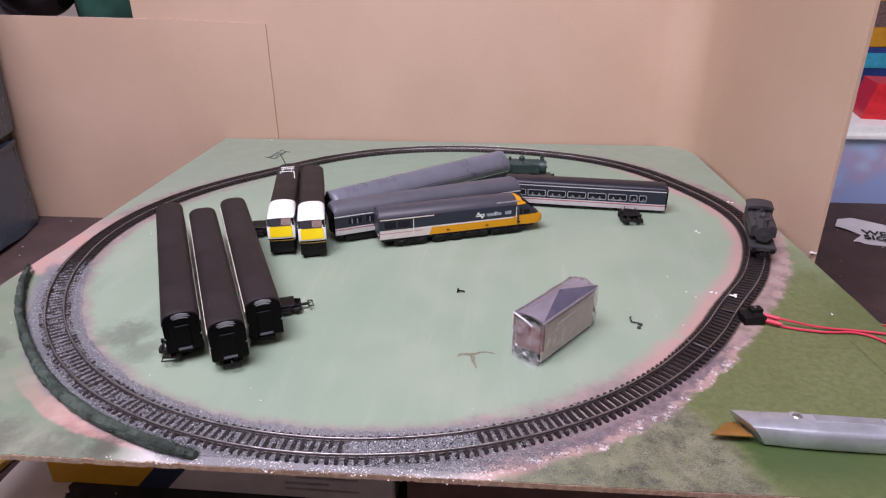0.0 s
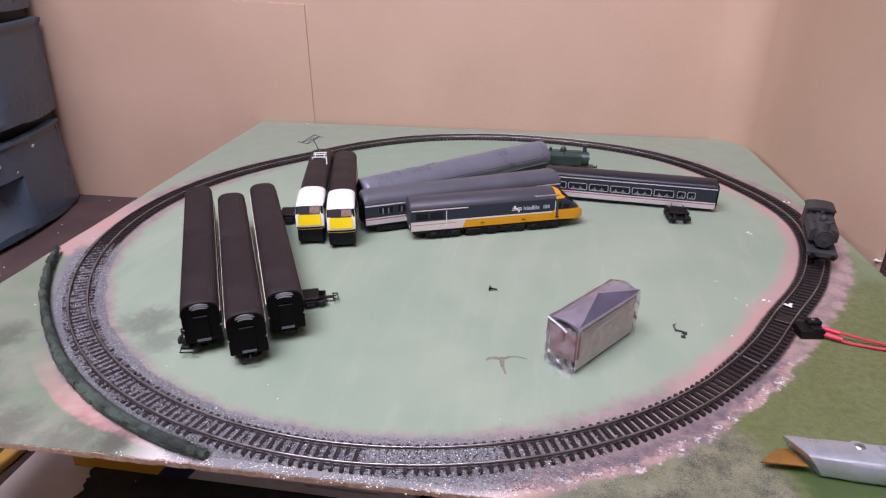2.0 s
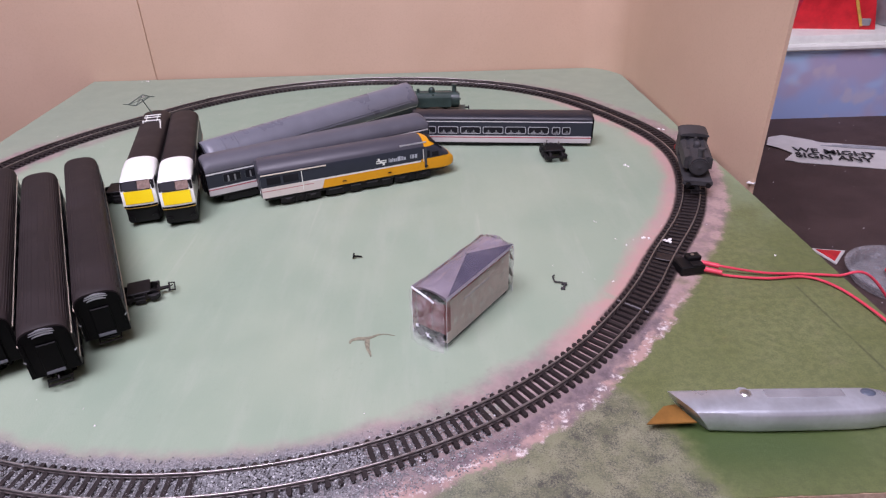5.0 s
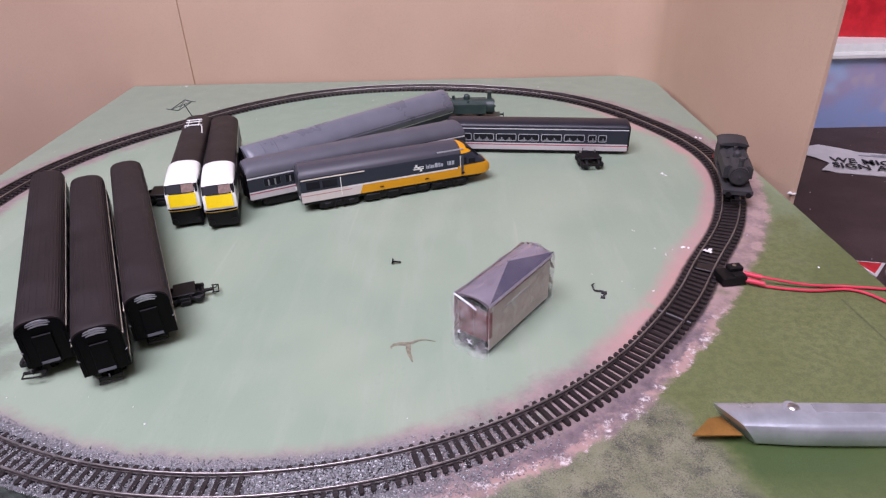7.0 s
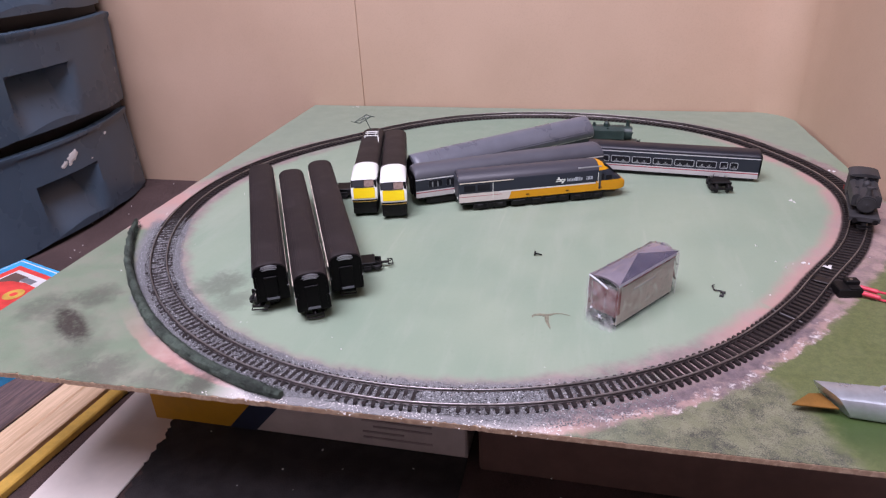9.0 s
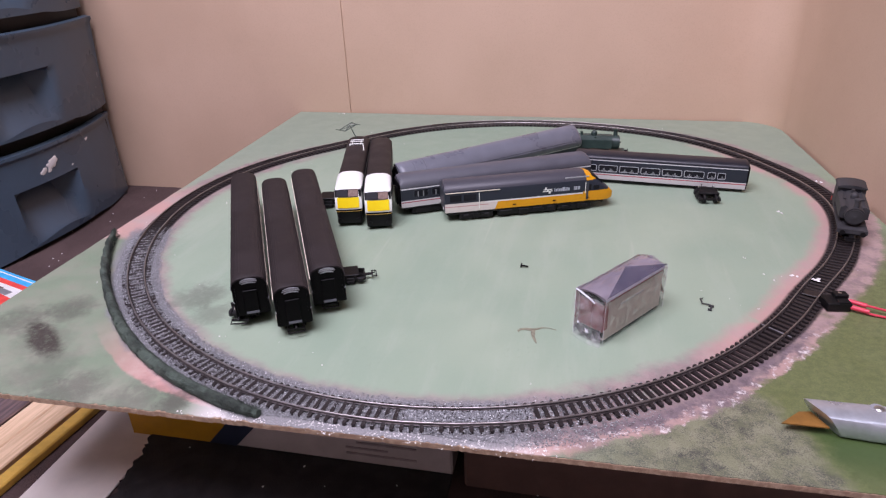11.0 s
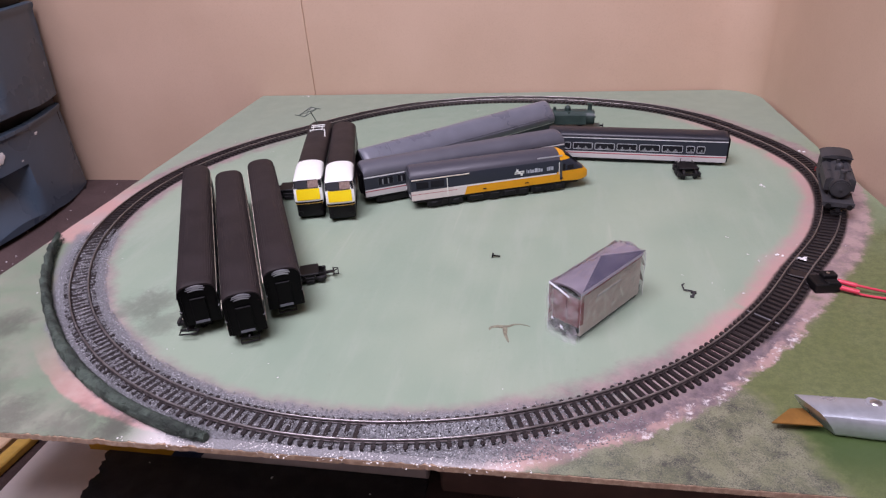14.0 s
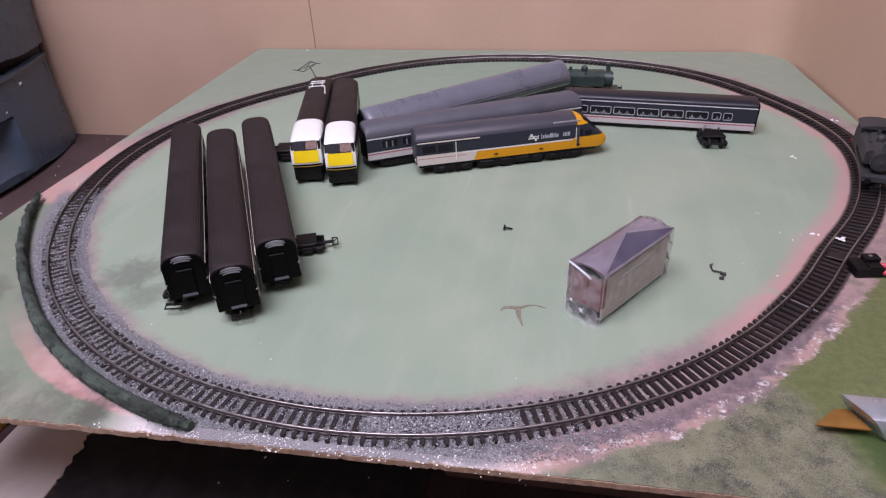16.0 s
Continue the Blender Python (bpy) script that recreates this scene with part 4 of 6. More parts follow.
        for xa, xb, za, zb in ((0.0175, 0.0200, 0.0320, 0.0345), (0.0200, 0.0225, 0.0299, 0.0309), (0.0225, 0.0250, 0.0264, 0.0288)):
            part("emblem_bar", prism(bmesh.new(), [(yy, za), (yy + y * 0.00025, za), (yy + y * 0.00025, zb), (yy, zb)], xa, xb), WHITE, lg)
        for x0, x1, hh in ((0.0296, 0.0304, 0.0048), (0.0311, 0.0330, 0.0034), (0.0336, 0.0346, 0.0044), (0.0352, 0.0372, 0.0034), (0.0378, 0.0390, 0.0034), (0.0396, 0.0428, 0.0048), (0.0434, 0.0440, 0.0046), (0.0446, 0.0460, 0.0044), (0.0466, 0.0488, 0.0034), (0.0540, 0.0550, 0.0044), (0.0557, 0.0583, 0.0044), (0.0590, 0.0618, 0.0044)):
            part("lettering_bar", B(x0, x1, *sorted((yy, yy + y * 0.0002)), 0.0282, 0.0282 + hh), SILVERTXT, body, "pale grey lettering bar")
    part("rear_end", B(-h - 0.001, -h + 0.0006, -w * 0.9, w * 0.9, fz + 0.001, ev + 0.003, 0.0005), DARKGREY, t, "charcoal rear end")
    part("tail_lamp", B(-h - 0.0016, -h - 0.0008, -0.0135, -0.011, 0.0165, 0.019), WHITE, t)
    part("tail_lamp", B(-h - 0.0016, -h - 0.0008, 0.011, 0.0135, 0.0165, 0.019), WHITE, t)
    part("underframe", B(-0.040, 0.034, -0.0155, 0.0155, 0.0028, fz + 0.0005, 0.001), BLACK, t, "black fuel tank and battery boxes")
    part("solebar", B(-h + 0.002, h - 0.012, -0.0160, 0.0160, 0.0092, fz + 0.0004, 0.0005), BLACK, t, "black solebar")
    for x in (-h + 0.038, h - 0.048):
        for y in (-0.0148, 0.0148):
            part("bogie_sideframe", B(x - 0.021, x + 0.021, y - 0.0012, y + 0.0012, 0.0026, 0.0095, 0.001), BLACK, t)
    for i, (x, wide, low) in enumerate(((-0.030, 0.016, 0.0032), (-0.008, 0.012, 0.0022), (0.010, 0.014, 0.0036), (0.026, 0.010, 0.0026))):
        for y in (-1, 1):
            part("equipment_box", B(x - wide / 2, x + wide / 2, *sorted((y * 0.0150, y * 0.0170)), low, 0.0098, 0.0008), BLACK, t)
    for x in (-h + 0.038, h - 0.048):
        for k in (-1, 1):
            for y in (-1, 1):
                part("axle_box", B(x + k * 0.0125 - 0.0035, x + k * 0.0125 + 0.0035, *sorted((y * 0.0155, y * 0.0172)), 0.0030, 0.0085, 0.0008), BLACK, t)
                part("spring", rod(bmesh.new(), (x + k * 0.0045, y * 0.0166, 0.0028), (x + k * 0.0045, y * 0.0166, 0.0095), 0.0014, 8), BLACK, t)
    part("front_skirt", B(h - 0.030, h - 0.008, -0.0125, 0.0125, 0.0065, fz + 0.0006, 0.002), SOFTBLACK, t)
    bogie(t, -h + 0.038, 0, -1)
    bogie(t, h - 0.048)
    return t


SILVERTXT = worn("pale_grey_lettering", (0.42, 0.45, 0.5), 0.45)
DG, YL, WH = (0.024, 0.029, 0.041), (0.72, 0.33, 0.008), (0.66, 0.60, 0.55)
HSTPAINT = livery("power_car_paint", DG, ((-0.2, 0.2, 0.0392, 0.06, 0, (0.062, 0.061, 0.074)), (-0.2, -0.030, 0.0, 0.0240, 0, WH), (-0.2, -0.052, 0.0196, 0.0203, 0, (0.45, 0.13, 0.14)),
                                         (-0.0480, 0.2, 0.0, 0.0222, 0.35, YL), (-0.056, 0.066, 0.0222, 0.0240, 0, (0.74, 0.72, 0.7)), (0.0700, 0.0835, 0.0385, 0.06, 0, YL), (0.0665, 0.2, 0.0, 0.0250, 0, YL)), 0.36)
power_car(lay(0.0490, 0.0040, 21.2))


def striped_coach(at, L, label, style, bogies):
    """Grey-roofed coach with white, red and cream bands; style framed, strip or blank windows."""
    t = thing("striped_coach", at, label, "model coach", "grey-roofed striped coaches")
    w, fz, ev, tp = 0.0172, 0.0125, 0.0375 if style != "framed" else 0.0403, 0.0505 if style != "framed" else 0.0463
    body, roof = coach_shell(t, L, w, fz, ev, tp, COACHPAINT if style != "framed" else NAVYPAINT, {"framed": NAVYROOF, "strip": SLATEROOF, "blank": GREYROOF}[style], 0, "dark navy roof" if style == "framed" else "smooth grey roof", "charcoal side with white and red bands", 0.9, 0.3)
    if style == "blank":
        for f in (0.075, 0.130):
            x = -L / 2 + f * L
            bm = bmesh.new()
            loft(bm, [[(x + d, y, z) for y, z in arch(w * 1.02, ev, tp + e, 17, 0.9)] for d, e in ((-0.0007, 0.0), (-0.0003, 0.0005), (0.0003, 0.0005), (0.0007, 0.0))])
            part("roof_joint", bm, GREYROOF, roof, "raised seam across the roof")
        ridge = arch(w * 1.012, ev + 0.0002, tp, 17, 0.9)
        for k in (12, 13):
            y, z = ridge[k]
            part("roof_ridge", rod(bmesh.new(), (-L / 2 + 0.004, y, z), (L / 2 - 0.012, y, z), 0.00045, 8), GREYROOF, roof, "fine long ridge along the roof")
    for y in (w * 1.008, -w * 1.008):
        s = 1 if y > 0 else -1
        if style == "framed":
            ends = [(-L / 2 + 0.0049 + i * 0.0267, 0.0242) for i in range(6)]
            ends += [(-L / 2 + 0.1664, 0.0096), (-L / 2 + 0.1783, 0.0096)]
        else:
            ends = [(-L / 2 + 0.016 + i * 0.0225, 0.0180) for i in range(int((L - 0.03) / 0.0225))]
        for x0, wide in ends if style != "blank" else ():
            fr = window(body, x0, x0 + wide, y, 0.0238 if style == "framed" else 0.0245, 0.0330 if style == "framed" else 0.0340, FRAMEGREY if style == "framed" else DARKGREY, GLASSDARK, lip=0.0007 if style == "framed" else 0.0004)
            for q in (0.25, 0.62) if wide > 0.012 else (0.5,):
                xx = x0 + wide * q
                part("seat_back", B(xx, xx + 0.0016, *sorted((y, y + s * 0.00022)), 0.0252, 0.0284 if style == "framed" else 0.0318), SEATGREY, fr, "pale seat back behind the glass")
                if style == "framed":
                    part("seat_back", B(xx - 0.0022, xx + 0.0036, *sorted((y, y + s * 0.00020)), 0.0250, 0.0260), SEATGREY, fr)
    for s in (-1, 1):
        x = s * L / 2
        part("end_panel", B(*sorted((x, x + s * 0.0014)), -w * 0.97, w * 0.97, fz + 0.0004, ev + 0.004, 0.0006), ENDBLACK, t, "black coach end")
        part("gangway", B(*sorted((x + s * 0.0012, x + s * 0.0035)), -0.0062, 0.0062, fz + 0.001, ev - 0.001, 0.0007), ENDBLACK, t)
    if style != "blank":
        part("underframe", B(-L * 0.45, L * 0.17, -0.0145, 0.0145, 0.0028 if bogies else 0.0084, fz + 0.0006, 0.0012), BLACK, t, "black equipment boxes under the floor")
        part("equipment_box", B(-L * 0.20, -L * 0.04, -0.0158, 0.0158, 0.0024 if bogies else 0.0082, fz, 0.0010), BLACK, t, "black battery box")
    for s in bogies:
        bogie(t, s * (L / 2 - 0.038), 0, s)
        for y in (-0.0142, 0.0142):
            part("bogie_sideframe", B(s * (L / 2 - 0.038) - 0.021, s * (L / 2 - 0.038) + 0.021, y - 0.0012, y + 0.0012, 0.0026, 0.0098, 0.001), BLACK, t)
    part("solebar", B(-L / 2 + 0.003, L / 2 - 0.003, -0.0155, 0.0155, 0.0098, fz + 0.0004, 0.0004), BLACK, t, "black solebar")
    return t


SLATEROOF = worn("slate_coach_roof", (0.092, 0.093, 0.110), 0.46, vary=0.12, broad=20, shine=0.35)
NAVYROOF = worn("dark_navy_roof", (0.011, 0.012, 0.019), 0.4, vary=0.2, broad=20)
SEATGREY = worn("pale_seat_plastic", (0.24, 0.25, 0.26), 0.5, vary=0.25)
FRAMEGREY = worn("pale_window_frame", (0.50, 0.51, 0.53), 0.4, vary=0.1)
COACHPAINT = livery("striped_coach_paint", (0.026, 0.030, 0.042), ((-0.2, 0.2, 0.0, 0.0184, 0, (0.56, 0.53, 0.52)), (-0.2, 0.2, 0.0186, 0.0195, 0, (0.50, 0.10, 0.13)), (-0.2, 0.2, 0.0197, 0.0212, 0, (0.66, 0.64, 0.63)), (-0.2, 0.2, 0.0352, 0.0368, 0, (0.70, 0.69, 0.70))))
NAVYPAINT = livery("navy_coach_paint", (0.026, 0.030, 0.042), ((-0.2, 0.2, 0.0, 0.0184, 0, (0.56, 0.53, 0.52)), (-0.2, 0.2, 0.0186, 0.0196, 0, (0.52, 0.07, 0.10)), (-0.2, 0.2, 0.0197, 0.0212, 0, (0.66, 0.64, 0.63)), (-0.2, 0.2, 0.0386, 0.0398, 0, (0.70, 0.69, 0.70))))


def from_corner(x, y, degrees, L, z=0.0, pitch=0.0, w=0.0172):
    """Pose of a vehicle whose near rear corner stands at x, y."""
    a = radians(degrees)
    return lay(x + L / 2 * math.cos(a) - w * math.sin(a), y + L / 2 * math.sin(a) + w * math.cos(a), degrees, z, pitch)


striped_coach(from_corner(-0.0985, -0.0405, 27.6, 0.252), 0.252, "grey-roofed striped coach standing behind the power car", "strip", (-1, 1))
striped_coach(from_corner(0.1060, 0.1160, -5.4, 0.2125, -0.0061, -0.3, 0.0146) @ pose(0, 0, 0, 3) @ Matrix.Diagonal((1.02, 0.85, 1.0, 1.0)), 0.2125, "navy striped coach with white-framed windows and no bogie", "framed", ())
striped_coach(lay(-0.0225, 0.1290, 37.0, 0.0075, 2.4, 40.0), 0.278, "grey-roofed coach leaning over behind another coach", "blank", ())


def tank_engine(at, label, paint, group, z=0.0):
    """Small six-wheeled tank locomotive; front towards +x."""
    t = thing("tank_locomotive", at, label, "model locomotive", group)
    part("footplate", B(-0.052, 0.054, -0.0155, 0.0155, z + 0.0125, z + 0.0145, 0.0004), paint, t)
    bm = rod(bmesh.new(), (-0.018, 0, z + 0.0275), (0.046, 0, z + 0.0275), 0.0105, 24)
    bl = part("boiler", bm, paint, t, "round boiler and smokebox")
    part("smokebox_door", rod(rod(bmesh.new(), (0.0458, 0, z + 0.0275), (0.0475, 0, z + 0.0275), 0.0088, 22), (0.0472, 0, z + 0.0275), (0.0492, 0, z + 0.0275), 0.0012, 8), paint, bl)
    for s in (-1, 1):
        bm = bmesh.new()
        prism(bm, [(s * 0.004, z + 0.034), (s * 0.0105, z + 0.0365), (s * 0.0148, z + 0.034), (s * 0.0152, z + 0.031), (s * 0.0152, z + 0.0215), (s * 0.006, z + 0.0205)], -0.019, 0.036)
        part("side_tank", bm, paint, t, "pannier tank")
        part("tank_filler", rod(bmesh.new(), (0.012, s * 0.010, z + 0.0355), (0.012, s * 0.010, z + 0.0378), 0.0019, 10), paint, t)
    bm = bmesh.new()
    for r0, r1, z0, z1 in ((0.0042, 0.0032, 0.036, 0.0385), (0.0031, 0.0027, 0.0385, 0.0455), (0.0036, 0.0036, 0.0455, 0.0478)):
        rod(bm, (0.0405, 0, z + z0), (0.0405, 0, z + z1), r0, 16, r1)
    part("chimney", bm, paint, t, "tall black chimney")
    part("dome", ball(rod(bmesh.new(), (0.010, 0, z + 0.036), (0.010, 0, z + 0.0405), 0.0045, 18), (0.010, 0, z + 0.0405), 0.0045), paint, t, "rounded dome")
    part("safety_valve", rod(bmesh.new(), (-0.008, 0, z + 0.036), (-0.008, 0, z + 0.0425), 0.002, 10), paint, t)
    cab = part("cab", B(-0.044, -0.0185, -0.0155, 0.0155, z + 0.014, z + 0.0405, 0.0008), paint, t, "square cab")
    bm = bmesh.new()
    loft(bm, [[(x, y, zz) for y, zz in arch(0.0168, z + 0.0402, z + 0.0445, 11)] for x in (-0.0465, -0.016)])
    part("cab_roof", bm, paint, cab, "gently curved cab roof")
    for y in (-0.008, 0.008):
        part("spectacle", rod(bmesh.new(), (-0.0183, y, z + 0.0366), (-0.0172, y, z + 0.0366), 0.0026, 14), GLASSDARK, cab, "round cab window")
        part("rear_window", rod(bmesh.new(), (-0.0443, y, z + 0.034), (-0.0450, y, z + 0.034), 0.0026, 14), GLASSDARK, cab)
    part("bunker", B(-0.0535, -0.0435, -0.0145, 0.0145, z + 0.0142, z + 0.0292, 0.0008), paint, t)
    for x, s in ((0.0545, 1), (-0.0545, -1)):
        bb = part("buffer_beam", B(x - 0.0008, x + 0.0008, -0.0158, 0.0158, z + 0.0095, z + 0.0145), BUFFER_RED if s < 0 else paint, t, "dull red buffer beam" if s < 0 else "")
        for y in (-0.0105, 0.0105):
            part("buffer", rod(rod(bmesh.new(), (x, y, z + 0.012), (x + s * 0.0055, y, z + 0.012), 0.0013, 10), (x + s * 0.0052, y, z + 0.012), (x + s * 0.0062, y, z + 0.012), 0.0031, 14), BLACK, bb)
        part("coupling", coupling(bmesh.new(), x, s, z + 0.0062), BLACK, t)
    part("chassis", B(-0.046, 0.046, -0.0055, 0.0055, z + 0.0045, z + 0.0128), BLACK, t)
    for x in (-0.028, 0.0, 0.028):
        for y in (-0.0083, 0.0083):
            wh = part("driving_wheel", rod(bmesh.new(), (x, y - 0.0012, z + 0.0088), (x, y + 0.0012, z + 0.0088), 0.0088, 26), SOFTBLACK, t)
            part("wheel_boss", rod(bmesh.new(), (x, y * 1.22 - 0.0004, z + 0.0088), (x, y * 1.22 + 0.0004, z + 0.0088), 0.0022, 12), STEEL, wh)
    for y in (-0.0112, 0.0112):
        part("coupling_rod", B(-0.030, 0.030, y - 0.0004, y + 0.0004, z + 0.0066, z + 0.0082), STEEL, t, "steel coupling rod")
    return t


x, y, h = oval(s_at(-0.3))
tank_engine(pose(x, y, 0.0057, 0, 0, -103.0) @ Matrix.Scale(0.90, 4), "matt black pannier tank engine standing on the track", LOCO, "")
tank_engine(pose(0.1185, 0.2150, 0.0, 0, 0, -1), "dark green tank engine standing inside the oval", GREENLOCO, "")


# ---------------------------------------------------------------- wrapped wagon
def wrapped_wagon(at):
    t = thing("wrapped_wagon", at, "red and buff box van wrapped in clear cellophane", "model wagon")
    L, w = 0.080, 0.0138
    body = part("body", B(-L / 2, L / 2, -w, w, 0.0032, 0.0372, 0.0005), VANSIDE, t, "buff planked sides with red top edge")
    for y in (-1, 1):
        part("lettering_bar", B(-0.020, 0.012, *sorted((y * w, y * (w + 0.0003))), 0.0262, 0.0276), BOXWHITE, body, "faint pale lettering bar")
    bm = bmesh.new()
    loft(bm, [[(x, yy, zz) for yy, zz in arch(w * 1.09, 0.0362, 0.0400, 11)] for x in (-L / 2 - 0.001, L / 2 + 0.001)])
    part("roof", bm, VANROOF, t, "grey lilac roof")
    for s in (-1, 1):
        e = part("end", B(*sorted((s * L / 2, s * (L / 2 + 0.0008))), -w * 0.93, w * 0.93, 0.0105, 0.036), VANRED, t, "dull red van end")
        # black arch modelled in place of the shade under the roof end
        part("roof_shade_arch", prism(bmesh.new(), arch(w * 0.96, 0.0335, 0.0388, 11), *sorted((s * (L / 2 - 0.0005), s * (L / 2 + 0.0013)))), ENDBLACK, e, "black arch standing in for shade under the roof end")
        part("end_post", B(*sorted((s * L / 2, s * (L / 2 + 0.0016))), -0.0010, 0.0010, 0.0105, 0.035), VANRED, e)
        part("buffer_beam", B(*sorted((s * (L / 2 - 0.001), s * (L / 2 + 0.0016))), -0.0132, 0.0132, 0.0065, 0.0105), BLACK, t)
        for y in (-0.0085, 0.0085):
            part("buffer", rod(bmesh.new(), (s * L / 2, y, 0.0072), (s * (L / 2 + 0.0036), y, 0.0072), 0.0032, 14), BLACK, t)
        part("coupling", B(*sorted((s * L / 2, s * (L / 2 + 0.0030))), -0.003, 0.003, 0.0025, 0.0050), BLACK, t)
    part("underframe", B(-L / 2 + 0.002, L / 2 - 0.002, -0.0128, 0.0128, 0.0012, 0.0056), BLACK, t)
    for x in (-0.022, 0.022):
        wheelset(t, x, 0.0062)
    # creased film: tight sleeve pulled to a low peak over the roof
    a, c, top = L / 2 + 0.0032, w + 0.0018, 0.0385
    bm = bmesh.new()
    k = [bm.verts.new(p) for p in ((-a, -c, 0.0004), (a, -c, 0.0004), (a, c, 0.0004), (-a, c, 0.0004), (-a + 0.001, -c, top), (a - 0.001, -c, top), (a - 0.001, c, top), (-a + 0.001, c, top), (0.002, 0.0005, 0.0452), (a - 0.002, 0.0, 0.0425), (-a - 0.0022, -0.001, 0.0115), (-a - 0.0002, 0.001, 0.0392))]
    for f in ((0, 1, 5, 4), (2, 3, 7, 6), (4, 5, 8), (5, 9, 8), (9, 6, 8), (6, 7, 8), (7, 11, 8), (11, 4, 8), (1, 2, 6), (1, 6, 9), (1, 9, 5), (0, 10, 3), (0, 4, 10), (4, 11, 10), (11, 7, 10), (7, 3, 10)):
        bm.faces.new([k[q] for q in f])
    bmesh.ops.recalc_face_normals(bm, faces=bm.faces[:])
    bmesh.ops.triangulate(bm, faces=bm.faces[:])
    bmesh.ops.subdivide_edges(bm, edges=bm.edges[:], cuts=5, use_grid_fill=True)
    bm.normal_update()
    for v in bm.verts:
        q = Vector((v.co.x * 1.4, v.co.y * 2.2, v.co.z * 2.0))
        v.co += v.normal * (0.0012 * noise.noise(q * 90) + 0.0007 * noise.noise(q * 240)) if v.co.z > 0.002 else Vector()
    film = part("cellophane", bm, CELLO, t, "creased clear cellophane film")
    film.data.shade_flat()
    film.visible_shadow = False
    bm = bmesh.new()
    z = 0.0004
    loft(bm, [[(0.002, 0.0, 0.0455 + q), (-a + 0.003, -c * 0.97, top + 0.0006 + q), (a - 0.001, -c * 0.99, top + 0.0006 + q)] for q in (0.0, 0.00025)])
    part("roof_fold", bm, FILMBLUE, film, "doubled blue-grey film fold on the roof").visible_shadow = False
    part("film_knot", ball(bmesh.new(), (0.002, 0.0, 0.0458), 0.0011, (1, 1, 0.9)), VANROOF, film, "small twisted film knot")
    # highlights along the film's creases, modelled as thin white tubes
    for nm, pts, r in (("top", ((-a - 0.0004, c * 0.95, top + 0.0004), (-a - 0.0012, 0.002, top - 0.002), (-a - 0.0008, -c * 0.35, top - 0.0050)), 0.0010),
                       ("corner", ((-a, -c, 0.001), (-a, -c - 0.0002, 0.020), (-a + 0.0008, -c, top)), 0.00035),
                       ("corner", ((-a, c, 0.001), (-a, c, 0.020), (-a + 0.0008, c, top)), 0.0003),
                       ("corner", ((a, -c, 0.001), (a, -c, 0.020), (a - 0.0008, -c, top)), 0.0003)):
        part("film_glint", tube(bmesh.new(), curve_points(pts, 5), r * (0.7 if nm == "top" else 0.42), 6), FILMWHITE, film, "white sliver standing in for a glint on a film crease").visible_shadow = False
    # crumpled doubled film over one end, flared at its foot
    bm = bmesh.new()
    rows = []
    for i in range(10):
        f = i / 9
        z = 0.0005 + (top - 0.0010) * f
        row = []
        for j in range(10):
            y = -c + 2 * c * j / 9
            crinkle = 0.0022 * noise.noise(Vector((y * 260, z * 200, 3))) + 0.0012 * noise.noise(Vector((y * 600, z * 500, 8)))
            flare = 0.0032 * (1 - f) ** 3 * (1 - abs(y / c) ** 2 * 0.6)
            row.append(bm.verts.new((-a - 0.0022 - flare + crinkle, y, z)))
        rows.append(row)
    for lo, hi in zip(rows, rows[1:]):
        for j in range(9):
            bm.faces.new((lo[j], lo[j + 1], hi[j + 1]))
            bm.faces.new((lo[j], hi[j + 1], hi[j]))
    wrap = part("end_wrap", bm, FILMEND, film, "crumpled doubled film over the end")
    wrap.data.shade_flat()
    wrap.visible_shadow = False
    # star-shaped glints on the crumpled end, modelled as white spikes
    for y0, z0, reach in ((-0.002, 0.0105, 0.0030), (0.0075, 0.0150, 0.0020)):
        for k in range(4):
            an = 0.6 + k * 1.57
            bm = tube(bmesh.new(), [(-a - 0.0048, y0, z0), (-a - 0.0040, y0 + reach * math.cos(an), z0 + reach * math.sin(an))], lambda f: 0.0006 * (1.05 - f), 6)
            part("film_glint", bm, FILMWHITE, film, "white sliver standing in for a glint on a film crease").visible_shadow = False
    return t


def film_material():
    n = Net("cellophane")
    t = n.t
    glossy, clear, mix, out = t.nodes.new("ShaderNodeBsdfGlossy"), t.nodes.new("ShaderNodeBsdfTransparent"), t.nodes.new("ShaderNodeMixShader"), t.nodes["Material Output"]
    glossy.inputs["Roughness"].default_value = 0.16
    glossy.inputs["Color"].default_value = (0.9, 0.9, 0.95, 1)
    clear.inputs[0].default_value = (0.90, 0.88, 0.90, 1)
    b = t.nodes.new("ShaderNodeBump")
    b.inputs["Strength"].default_value, b.inputs["Distance"].default_value = 0.55, 0.003
    t.links.new(n.noise(60.0, 2.0, 0.5), b.inputs["Height"])
    t.links.new(b.outputs[0], glossy.inputs["Normal"])
    lw = t.nodes.new("ShaderNodeFresnel")
    lw.inputs[0].default_value = 1.5
    t.links.new(b.outputs[0], lw.inputs["Normal"])
    t.links.new(n.m("ADD", n.m("MULTIPLY", lw.outputs[0], 0.9), n.ramp(n.noise(130.0, 4.0, 0.7), 0.45, 0.75, 0.04, 0.30)), mix.inputs[0])
    t.links.new(clear.outputs[0], mix.inputs[1])
    t.links.new(glossy.outputs[0], mix.inputs[2])
    t.links.new(mix.outputs[0], out.inputs[0])
    return n.mat


CELLO = film_material()


